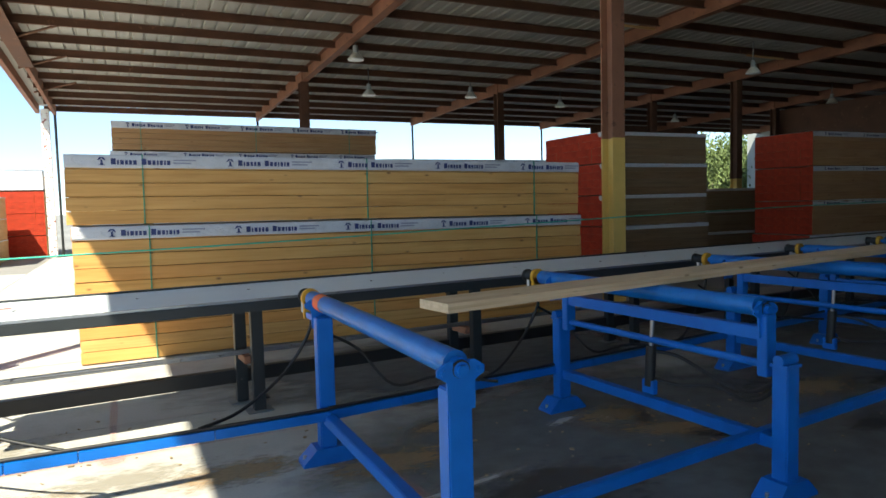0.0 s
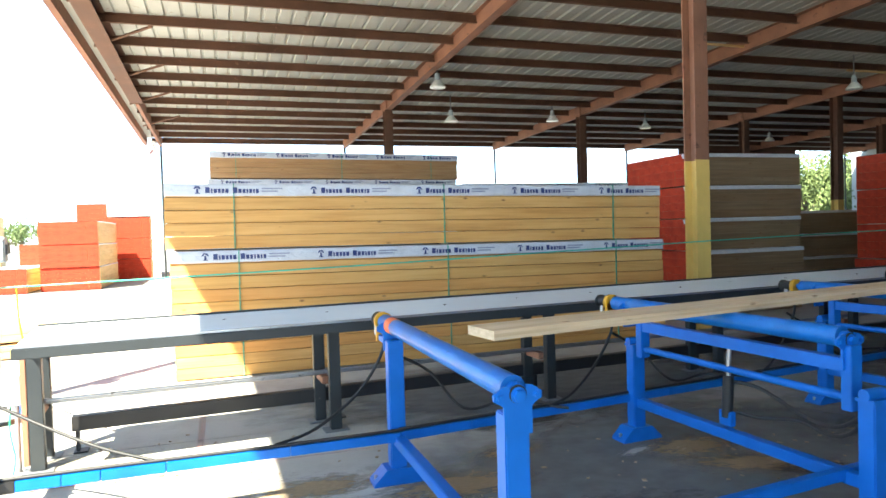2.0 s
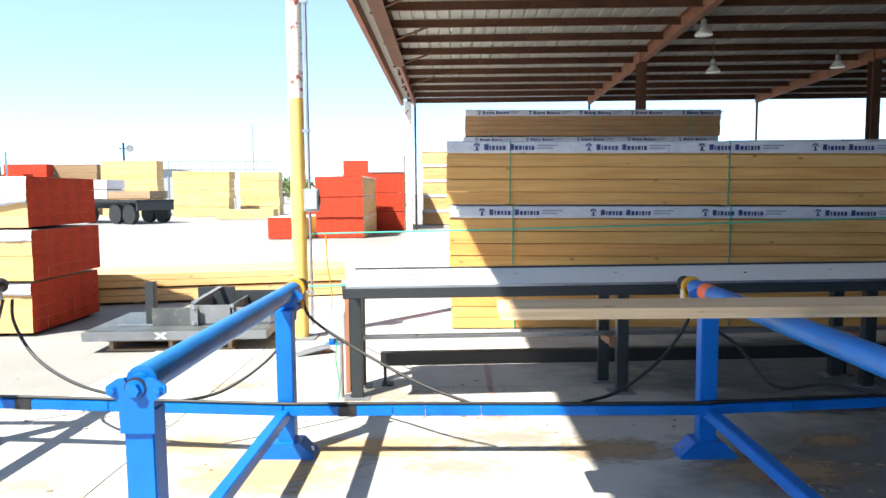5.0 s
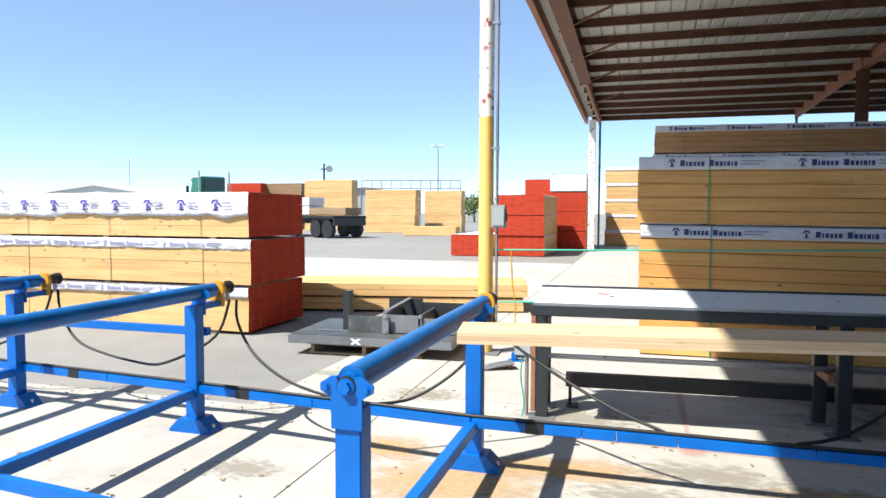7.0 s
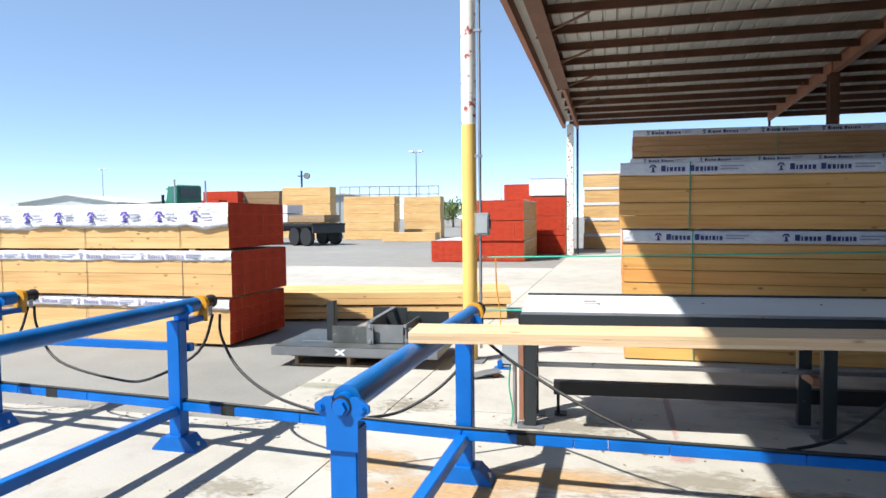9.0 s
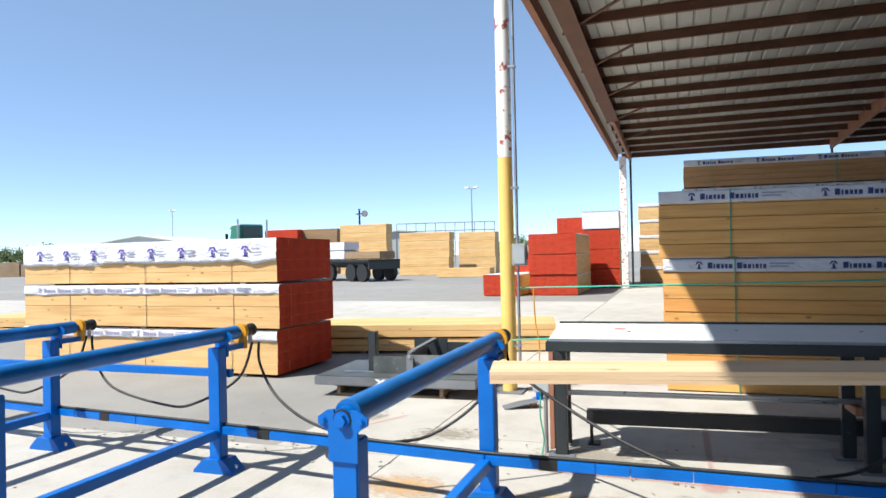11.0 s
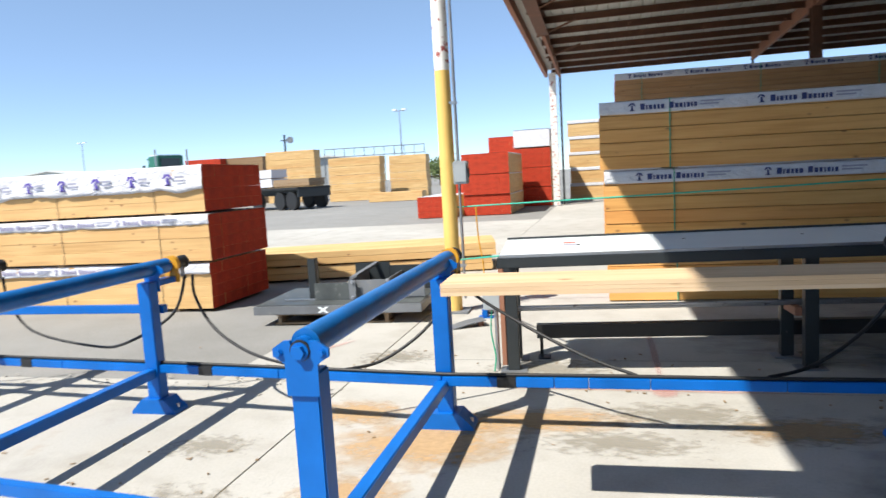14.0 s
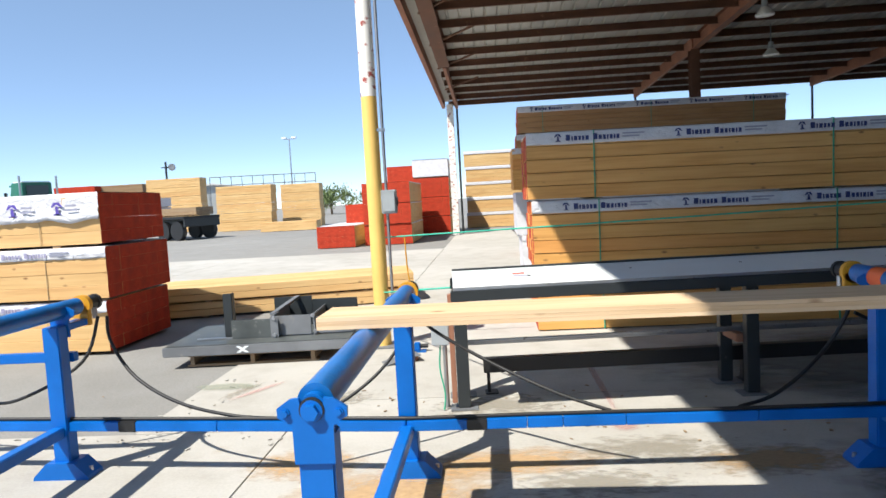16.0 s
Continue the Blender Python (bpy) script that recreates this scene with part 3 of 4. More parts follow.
def word_bars(bm, x, z, h, widths, y, gap=0.25):
    """A row of plain upright bars the size of a printed word."""
    unit = h * 0.9
    for w in widths:
        if w:
            box(bm, x, x + w * unit, y - 0.001, y, z - h / 2, z - h / 2 + h * (1.35 if w > 1.05 else 1.0))
        x += (w or 0.5) * unit + gap * unit
    return x


def bundle(label, L, D, H, courses, cols, wood=PINE, ends=None, wrap=0.13, straps=(), marks=0, seed=0, at=None, group="", ripple=0.006, bearers=0.05, end_wrap=0.0, wrap_z=0.0, jog=0.012, strap_mat=None, strap_w=0.0055, under=False, ink=None):
    """A strapped bundle of sawn boards lying along x, front face at y = 0, on three bearers."""
    rnd = random.Random(seed)
    ob = thing("lumber_bundle", label, "lumber bundle", at, group)
    ends = ends or wood
    bh, bd = (H - bearers) / courses, D / cols
    flush = ends is REDEND and cols < 8
    me = board_mesh(L, bd - (0.0002 if flush else 0.0008), bh - (0.0012 if flush else 0.006), wood, ends)
    for c in range(courses):
        for k in range(cols):
            dx, dy = rnd.uniform(-jog, jog), rnd.uniform(-0.007, 0.007) if k == 0 else 0.0
            flip = 180 if rnd.random() < 0.5 else 0
            piece("board", me, ob, pose(L / 2 + dx, bd * (k + 0.5) + dy, bearers + bh * (c + 0.5), 0, 0, flip))
    for bx in (0.12, 0.5, 0.88):
        boxpart("bearer", (L * bx - 0.045, L * bx + 0.045, 0.01, D - 0.01, 0, bearers - 0.002), PALLET, ob, "", 0.0)
    if wrap:
        part("wrap", wrap_sheet(L, D, H, wrap, end_wrap, ripple, seed), WRAP, ob, "white printed paper wrap")
    for sx in straps:
        bm = bmesh.new()
        if under:
            box(bm, sx - strap_w, sx + strap_w, -0.012, -0.008, 0.0 + bearers, H - wrap * 0.6)
        else:
            box(bm, sx - strap_w, sx + strap_w, -0.014 - ripple * 0.7, -0.004, 0.0 + bearers, H + 0.006)
            box(bm, sx - strap_w, sx + strap_w, -0.014 - ripple * 0.7, D, H + 0.008, H + 0.012)
        part("strap", bm, strap_mat or GREEN, ob, "thin plastic strap")
    if marks:
        y = -0.022 - ripple * 0.1
        x = 0.33 + rnd.uniform(-0.04, 0.04)
        zc = H - wrap * 0.48
        s = wrap * 0.62
        while x < L - 0.5:
            bm, bg = bmesh.new(), bmesh.new()
            figure_mark(bm, x, zc, s, y)
            e = word_bars(bm, x + 0.085, zc - 0.12 * s, s * 0.58, (1.1, 0.4, 0.8, 0.6, 0.6, 0.8, 0, 1.1, 0.8, 0.7, 0.4, 0.7, 0.4, 0.7), y, 0.3)
            for dz in (0.12, -0.26):
                box(bg, e + 0.02, e + (0.25 if dz > 0 else 0.2), y - 0.001, y, zc + dz * s, zc + (dz + 0.2) * s)
            tagged(part("printed_mark", bm, ink or NAVY, ob, "navy printed emblem and bars"), kind="stuff")
            tagged(part("small_print", bg, GREYPRINT, ob, "pale grey print bars"), kind="stuff")
            x += marks
    return ob


RAW = "tall bundle of long golden pine boards with printed white wrap"
LEAN = pose(0, 0, 0, 0, 0.6, 0)
bundle(RAW, 6.35, 1.15, 0.645, 5, 8, PINE, REDEND, 0.1, (0.72, 3.2, 5.6), 1.27, 11, pose(-0.12, 7.87, 0), "long pine stack", bearers=0.012)
for i, (z, h) in enumerate(((0.711, 0.72), (1.444, 0.726))):
    bundle(RAW, 6.35, 1.15, h, 5, 8, PINE, REDEND, 0.13, (0.72, 3.2, 5.6), 1.27, 12 + i, pose((-0.14, -0.17)[i], 7.87, z) @ LEAN, "long pine stack", bearers=0.012)
for bx, bt in ((0.5, 0.055), (2.4, 0.036), (4.3, 0.017)):
    sill = thing("bearer_timber", "weathered timber bearer between two pine bundles", "timber", pose(-0.1 + bx, 7.88, 0.652), "stack bearers")
    boxpart("timber", (0, 0.1, 0, 1.12, 0, bt), PALLET, sill, "", 0.004)
for i in range(4):
    bundle(RAW, 6.35, 1.15, 0.735, 5, 8, OLDPINE, REDEND, 0.13, (), 1.27 if i == 3 else 0, 21 + i, pose((0.3, 0.25, 0.28, 0.15)[i], 17.15, 0.747 * i) @ pose(0, 0, 0, 0, 0.4, 0), "rear pine stack", bearers=0.015)
    bundle(RAW, 5.75, 1.15, 0.705, 5, 8, OLDPINE, REDEND, 0.13, (), 1.27 if i == 3 else 0, 121 + i, pose((6.8, 6.75, 6.77, 6.78)[i], 17.3, 0.71 * i), "rear pine stack", bearers=0.015)
bundle("bundle of pine boards with grey printed wrap topping the rear stack", 6.35, 1.15, 0.67, 5, 8, OLDPINE, REDEND, 0.15, (0.6, 3.2, 5.6), 1.27, 25, pose(0.203, 17.15, 2.985) @ pose(0, 0, 0, 0, 0.6, 0), "rear pine stack", bearers=0.03)

# white-wrapped stack with red ends out in the yard
LSX, LSY = -9.35, 7.62
for i, (z, dx, dr) in enumerate(((0.0, 0.0, 0.12), (0.604, 0.06, 0.12), (1.208, 0.0, 0.3))):
    bundle("bundle of pale fir timbers with red-sealed ends and torn white wrap", 4.45, 1.42, 0.599, 4, 5, FIR, REDEND, dr, (0.9, 2.3, 3.75), 0 if i == 2 else 0.95, 31 + i, pose(LSX + dx, LSY + (0.0, -0.03, 0.02)[i], z), "white-wrapped stack", 0.03, 0.03, jog=0.001, strap_mat=TWINE, strap_w=0.003, under=True, ink=FADED)
top_bundle = [o for o in scene.objects if o.name.startswith("lumber_bundle")][-1]
for i in range(8):
    bm, bg = bmesh.new(), bmesh.new()
    figure_mark(bm, 0.35 + i * 0.52, 0.44, 0.14, -0.036)
    tagged(part("printed_mark", bm, VIOLET, top_bundle, "violet printed emblem"), kind="stuff")
    for dz in (0.026, -0.02):
        box(bg, 0.45 + i * 0.52, 0.58 + i * 0.52, -0.037, -0.036, 0.44 + dz - 0.012, 0.44 + dz + 0.012)
    tagged(part("small_print", bg, GREYPRINT, top_bundle, "pale violet print bars"), kind="stuff")

# low long pile behind it
for i, (px, py, L, turn) in enumerate(((-7.71, 9.2, 6.0, 12.5), (-14.1, 10.1, 6.1, 8.0))):
    for tier in range(2):
        bundle("low pile of long pale timbers lying on the yard", L, 1.2, 0.22, 2, 7, FIR, FIR, 0, (), 0, 41 + 3 * i + tier, pose(px + 0.06 * tier, py, 0.222 * tier, 0, 0, turn), "low timber pile", bearers=0.02)


def stack(label, x, y, L, D, H, count, courses, cols, wood, ends, wrap, seed, group, turn=0.0, top_wrap=0.0, marks=0, jog=0.01, flap=False):
    for i in range(count):
        w = top_wrap if (top_wrap and i == count - 1) else wrap
        j = random.Random(seed * 17 + i).uniform(-0.05, 0.05)
        jog = 0.002 if ends is REDEND else jog
        ob = bundle(label, L, D, H - 0.004, courses, cols, wood, ends, w, (), marks, seed * 10 + i, pose(x, y, H * i, 0, 0, turn) @ pose(j, 0, 0), group, 0.008, 0.012, 0.0, 0.0, jog)
        if flap:
            bm = bmesh.new()
            prism(bm, [(-0.012, -0.012, H - 0.01), (-0.012, 0.16, H - 0.012), (-0.012, 0.13, H - 0.085), (-0.012, -0.012, H - 0.1)], (1, 0, 0), 0.005)
            part("wrap_flap", bm, WRAP, ob, "folded white wrap corner")


stack("bundle of grey-wrapped boards behind the long pine stack", -0.08, 12.6, 5.0, 1.3, 0.78, 2, 1, 1, WRAP, WRAP, 0.1, 9, "shed stack")
bundle("bundle of dull pine boards on a wrapped stack", 5.0, 1.3, 0.78, 4, 5, PINE, PINE, 0.1, (), 0, 97, pose(-0.14, 12.6, 1.56), "shed stack")
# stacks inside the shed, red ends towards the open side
# browner woods here carry the shed's shade in their colour
stack("bundle of pine boards with red-sealed ends, shade painted into the wood", 7.9, 9.35, 2.38, 1.75, 0.55, 5, 4, 5, BROWN_SHADED, REDEND, 0.06, 5, "shed stack", flap=True)
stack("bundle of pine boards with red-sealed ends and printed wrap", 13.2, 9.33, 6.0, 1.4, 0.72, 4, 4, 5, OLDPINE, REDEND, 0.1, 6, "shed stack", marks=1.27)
stack("bundle of pine boards with red-sealed ends, shade painted into the wood", 13.2, 13.5, 3.8, 1.4, 0.6, 3, 4, 5, BROWN_SHADED, REDEND, 0.06, 7, "shed stack")

# red-ended stacks across the yard; their ends face the shed
stack("bundle of timbers with bright red ends, in the sun", -5.35, 23.6, 4.0, 1.35, 0.77, 1, 4, 5, FIR, REDEND, 0.03, 51, "red-ended stacks", 90)
stack("bundle of timbers with bright red ends, in the sun", -3.37, 24.0, 4.0, 1.7, 0.735, 3, 4, 5, FIR, REDEND, 0.03, 52, "red-ended stacks", 90)
stack("bundle of timbers with bright red ends, in the sun", -4.95, 26.5, 4.0, 1.3, 0.75, 2, 4, 5, FIR, REDEND, 0.03, 53, "red-ended stacks", 90)
stack("bundle of timbers with red ends under a white cover", -2.25, 28.6, 4.0, 1.5, 0.81, 3, 4, 5, FIR, REDEND, 0.03, 54, "red-ended stacks", 90)
stack("bundle of timbers with bright red ends, in the sun", -3.8, 29.4, 4.0, 1.15, 0.755, 4, 4, 5, FIR, REDEND, 0.03, 55, "red-ended stacks", 90)
bundle("bundle of timbers fully wrapped in white on a stack", 4.0, 1.5, 0.77, 1, 1, WRAP, WRAP, 0.3, (), 0, 56, pose(-2.25, 28.6, 2.43, 0, 0, 90), "red-ended stacks")
stack("bundle of pale timbers with white wrap, in the sun", -1.7, 33.5, 6.0, 1.4, 0.75, 5, 4, 4, FIR, FIR, 0.14, 57, "far white-striped stack", 0)


# ---- roller stands ----
NEAR, FAR, AXLE = 2.32, 4.13, 0.985


def head_plate(bm, y, t):
    """Forked bearing plate with two ears at the head of a post."""
    o = [(-0.056, 0.825), (0.056, 0.825), (0.057, 0.93), (0.07, 0.94), (0.096, 0.955), (0.097, 0.98), (0.06, 1.005), (0.034, 1.008), (0.03, 0.975), (0.022, 0.952), (0, 0.943), (-0.022, 0.952), (-0.03, 0.975), (-0.034, 1.008), (-0.06, 1.005), (-0.097, 0.98), (-0.096, 0.955), (-0.07, 0.94), (-0.057, 0.93)]
    prism(bm, [(a, y, b) for a, b in o], (0, 1, 0), t)


def hex_bolt(bm, x, y, z, r, out=0.018):
    rod(bm, (x, y, z), (x, y - out, z), r, 6, None, False)
    rod(bm, (x, y + 0.002, z), (x, y - 0.004, z), r * 1.35, 16)


def foot_mesh(bm, y):
    o = [(-0.17, 0.0), (0.17, 0.0), (0.165, 0.02), (0.085, 0.1), (-0.085, 0.1), (-0.165, 0.02)]
    prism(bm, [(a, y - 0.075, b) for a, b in o], (0, 1, 0), 0.15)


def roller_stand(x, tilting=False, taped=False, near=NEAR, far=FAR):
    what = "blue steel roller stand with a lifting frame and hydraulic cylinder" if tilting else "blue painted steel roller stand on the concrete floor"
    if taped:
        what = "blue painted steel roller stand with orange tape on its roller"
    ob = thing("roller_stand", what, "roller stand", pose(x, 0, 0), "roller stands")
    for y in (near, far):
        top = 0.7 if tilting else 0.9
        bm = bmesh.new()
        box(bm, -0.05, 0.05, y - 0.045, y + 0.045, 0.02, top, 0.006)
        part("post", bm, BLUE, ob)
        bm = bmesh.new()
        foot_mesh(bm, y)
        part("foot", bm, BLUE, ob)
        for s in (-1, 1):
            bm = bmesh.new()
            rod(bm, (s * 0.145, y, 0.02), (s * 0.145, y, 0.055), 0.011, 8)
            part("anchor_bolt", bm, STEEL, ob)
    rn = near + (0.17 if tilting else 0.0)
    for y, s in ((rn - 0.045 - 0.012, 1), (far + 0.05, 1)):
        bm = bmesh.new()
        head_plate(bm, y, 0.012)
        hp = part("bearing_plate", bm, BLUE, ob)
        if y < 3:
            bm = bmesh.new()
            rod(bm, (0, y + 0.012, AXLE - 0.005), (0, y + 0.04, AXLE - 0.005), 0.036, 24)
            part("bearing_hub", bm, BLUE, hp)
            # black disc on the plate paints the dark inside of the axle hole
            bm = bmesh.new()
            rod(bm, (0, y - 0.003, AXLE - 0.01), (0, y + 0.004, AXLE - 0.01), 0.035, 24)
            part("bearing_recess", bm, BLACK, hp, "black disc painted as the shaded bearing hole")
            bm = bmesh.new()
            hex_bolt(bm, 0, y - 0.002, AXLE - 0.013, 0.023, 0.022)
            part("axle_nut", bm, BLUE, hp)
            for bx in (-0.074, 0.074):
                bm = bmesh.new()
                hex_bolt(bm, bx, y, 0.968, 0.01, 0.012)
                part("bolt", bm, BLUE, hp)
    bm = bmesh.new()
    rod(bm, (0, rn - 0.012, AXLE), (0, far + 0.22, AXLE), 0.052, 32)
    rod(bm, (0, rn, AXLE), (0, far + 0.27, AXLE), 0.022, 16)
    part("roller", bm, BLUE_ROLL, ob, "glossy blue roller tube")
    if taped:
        bm = bmesh.new()
        rod(bm, (0, far - 0.08, AXLE), (0, far + 0.045, AXLE), 0.0532, 32)
        part("tape_band", bm, ORANGE, ob, "orange tape round the roller")
    bm = bmesh.new()
    box(bm, -0.033, 0.033, near + 0.045, far - 0.045, 0.245, 0.31, 0.005)
    part("lower_bar", bm, BLUE, ob)
    boxpart("bearing_arm", (-0.04, 0.04, far + 0.045, far + 0.265, 0.86, 0.9), BLUE, ob)
    # drive at the far end
    bm = bmesh.new()
    rod(bm, (0, far + 0.265, AXLE), (0, far + 0.3, AXLE), 0.062, 20)
    box(bm, -0.05, 0.05, far + 0.265, far + 0.3, AXLE - 0.13, AXLE, 0.004)
    clamp = part("motor_mount", bm, YELLOW, ob, "yellow motor mount")
    bm = bmesh.new()
    rod(bm, (0, far + 0.3, AXLE), (0, far + 0.4, AXLE), 0.043, 18)
    rod(bm, (0, far + 0.4, AXLE), (0, far + 0.425, AXLE), 0.05, 18)
    part("hydraulic_motor", bm, BLACK, ob, "black hydraulic motor")
    bm = bmesh.new()
    rod(bm, (-0.03, far + 0.36, AXLE - 0.1), (-0.03, far + 0.36, AXLE - 0.03), 0.016, 10)
    rod(bm, (0.03, far + 0.36, AXLE - 0.1), (0.03, far + 0.36, AXLE - 0.03), 0.016, 10)
    part("hose_fitting", bm, STEEL, ob)
    if tilting:
        for y in (near, far):
            boxpart("lift_arm", (-0.04, 0.04, y - 0.03 + (0.11 if y < 3 else -0.09), y + 0.03 + (0.11 if y < 3 else -0.09), 0.62, 0.95), BLUE, ob)
            bm = bmesh.new()
            rod(bm, (-0.065, y, 0.725), (0.065, y, 0.725), 0.03, 16)
            box(bm, -0.06, 0.06, y - 0.05, y + 0.05, 0.69, 0.706)
            part("pivot_block", bm, BLUE, ob)
        boxpart("lift_bar", (-0.03, 0.03, near + 0.1, far - 0.1, 0.81, 0.88), BLUE, ob)
        rodpart("tie_rod", (0.0, near + 0.1, 0.68), (0.0, far - 0.1, 0.68), 0.022, BLUE, ob)
        rodpart("cylinder_barrel", (0.0, 3.25, 0.38), (0.0, 3.235, 0.64), 0.033, BLACK, ob, "black hydraulic cylinder")
        rodpart("cylinder_rod", (0.0, 3.235, 0.64), (0.0, 3.225, 0.81), 0.014, STEEL, ob, "bright chrome piston rod")
        boxpart("cylinder_lug", (-0.02, 0.02, 3.2, 3.3, 0.33, 0.42), BLUE, ob)
        for k, (e, zz) in enumerate(((0.0, 0.42), (0.05, 0.6))):
            bm = bmesh.new()
            tube(bm, [(0.03, 3.24, zz), (0.1, 3.1, zz - 0.02), (0.13, 2.85, 0.44 + e), (0.1, 2.62, 0.42 + e), (0.07, near + 0.14, 0.5 + e), (0.06, near + 0.07, 0.64)], 0.012)
            part("hydraulic_hose", bm, BLACK, ob, "black hydraulic hose")
    return ob


roller_stand(-1.1)
roller_stand(1.42, taped=True)
master = roller_stand(-3.18, near=2.53, far=4.24)
for sx, dy in ((-4.95, 0.12), (-6.85, 0.25)):
    copy_thing(master, pose(sx, dy, 0))
lifter = roller_stand(3.28, tilting=True)
lifter.matrix_basis = pose(3.53, 0.13, 0, 0, 0, 3.5)
for sx, dy, turn in ((5.7, 0.35, 5.0), (7.5, 0.62, 7.0), (9.2, 0.8, 7.0), (10.9, 1.0, 7.0)):
    copy_thing(lifter, pose(sx, dy, 0, 0, 0, turn))


# rails that tie the stands together
def rail(name, x0, x1, y, z, label, seams=(), bands=()):
    ob = thing(name, label, "rail")
    xs = [x0, *seams, x1]
    for a, b in zip(xs[:-1], xs[1:]):
        boxpart("rail_length", (a + 0.0015, b - 0.0015, y - 0.025, y + 0.025, z - 0.028, z + 0.028), BLUE, ob, "", 0.003)
    # short black bands slightly proud of the rail
    for b in bands:
        boxpart("tape_wrap", (b - 0.055, b + 0.055, y - 0.028, y + 0.028, z - 0.031, z + 0.031), BLACK, ob, "short black band round the rail", 0.003)
    return ob


BEND_W, BEND_E = pose(-1.1, FAR - 0.073, 0.305, 0, 0, -5.0), pose(1.42, FAR - 0.06, 0.305, 0, 0, 6.5)
RAIL = "long blue tie rail with black cable on top"
far_rail = rail("tie_rail", -1.1, 1.42, FAR - 0.073, 0.305, RAIL, (-0.45, -0.26, 0.07, 0.75), (-0.72,))
rail_w = rail("tie_rail", -6.4, -0.002, 0, 0, RAIL, (-3.6, -2.9, -1.1), (-1.66, -3.25))
rail_w.matrix_basis = BEND_W
rail_e = rail("tie_rail", 0.002, 10.0, 0, 0, RAIL, (0.5, 2.2))
rail_e.matrix_basis = BEND_E
for ob, pts in ((far_rail, [(-1.1, FAR - 0.076, 0.344), (-0.2, FAR - 0.068, 0.343), (0.6, FAR - 0.078, 0.343), (1.42, FAR - 0.073, 0.344)]), (rail_w, [(-6.4, 0.0, 0.039), (-4, -0.005, 0.038), (-2, 0.005, 0.039), (0, 0, 0.039)]), (rail_e, [(0, 0, 0.039), (2, 0.005, 0.038), (5, 0, 0.039), (10, 0, 0.039)])):
    bm = bmesh.new()
    tube(bm, pts, 0.011)
    part("rail_cable", bm, BLACK, ob, "black cable tied along the rail")
west_rail = rail("tie_rail", -6.4, -0.02, 0.0, 0.0, "blue tie rail between the front posts", (-3.9, -2.03))
west_rail.matrix_basis = pose(-1.1, NEAR + 0.085, 0.29, 0, 0, -5.5)
rail("tie_rail", -1.1, 1.42, NEAR + 0.085, 0.29, "blue tie rail between the front posts")
east_rail = rail("tie_rail", 0.002, 10.0, 0, 0, "blue tie rail between the front posts", (1.98, 4.2, 6.1))
east_rail.matrix_basis = pose(1.42, NEAR + 0.085, 0.29, 0, 0, 5.5)
rail("upper_rail", -7.6, -3.12, FAR + 0.2, 0.7, "blue upper rail behind the stands")


def hose(label, pts, r=0.0105, mat=None):
    bm = bmesh.new()
    tube(bm, pts, r)
    return tagged(part("hose", bm, mat or BLACK), label, "hose")


for a, b, ya, yb in ((-6.82, -4.92, 0.36, 0.23), (-4.92, -3.1, 0.23, 0.11)):
    m = (a + b) / 2
    hose("black hydraulic hose slung between two roller motors", [(a + 0.03, FAR + ya + 0.36, AXLE - 0.09), (a + 0.1, FAR + ya + 0.32, 0.72), (a + 0.38, FAR + ya + 0.24, 0.48), (m + 0.1, FAR + ya + 0.16, 0.38), (b - 0.45, FAR + yb + 0.2, 0.43), (b - 0.12, FAR + yb + 0.3, 0.62), (b - 0.03, FAR + yb + 0.36, AXLE - 0.09)])
hose("black hydraulic hose hanging from a roller motor to the rail", [(-3.07, FAR + 0.47, AXLE - 0.09), (-3.03, FAR + 0.42, 0.74), (-2.84, FAR + 0.33, 0.53), (-2.5, FAR + 0.18, 0.4), (-2.1, FAR + 0.04, 0.352), (-1.75, FAR - 0.01, 0.342)])
hose("black hydraulic hose rising from the rail to a roller motor", [(-1.75, FAR - 0.01, 0.342), (-1.55, FAR + 0.12, 0.36), (-1.32, FAR + 0.24, 0.5), (-1.17, FAR + 0.32, 0.68), (-1.13, FAR + 0.36, AXLE - 0.09)])
hose("black hydraulic hose running from a roller motor to the rail", [(-1.07, FAR + 0.36, AXLE - 0.09), (-1.0, FAR + 0.3, 0.78), (-0.7, FAR + 0.22, 0.6), (-0.3, FAR + 0.05, 0.43), (0.0, FAR - 0.05, 0.342)])
for a, dy in ((1.42, 0.0), (3.27, 0.1), (5.33, 0.33), (6.98, 0.58)):
    hose("black hydraulic hose looping from a roller motor", [(a + 0.02, FAR + dy + 0.36, AXLE - 0.09), (a - 0.02, FAR + dy + 0.3, 0.75), (a - 0.2, FAR + dy + 0.25, 0.52), (a - 0.5, FAR + dy + 0.08, 0.37), (a - 0.75, FAR + dy - 0.05, 0.342)], 0.0105)
    hose("slack black cable behind the roller stand", [(a + 0.15, FAR + dy + 0.55, 0.7), (a + 0.4, FAR + dy + 0.55, 0.55), (a + 0.6, FAR + dy + 0.4, 0.3), (a + 0.9, FAR + dy + 0.3, 0.34), (a + 1.2, FAR + dy - 0.05, 0.342)], 0.011)

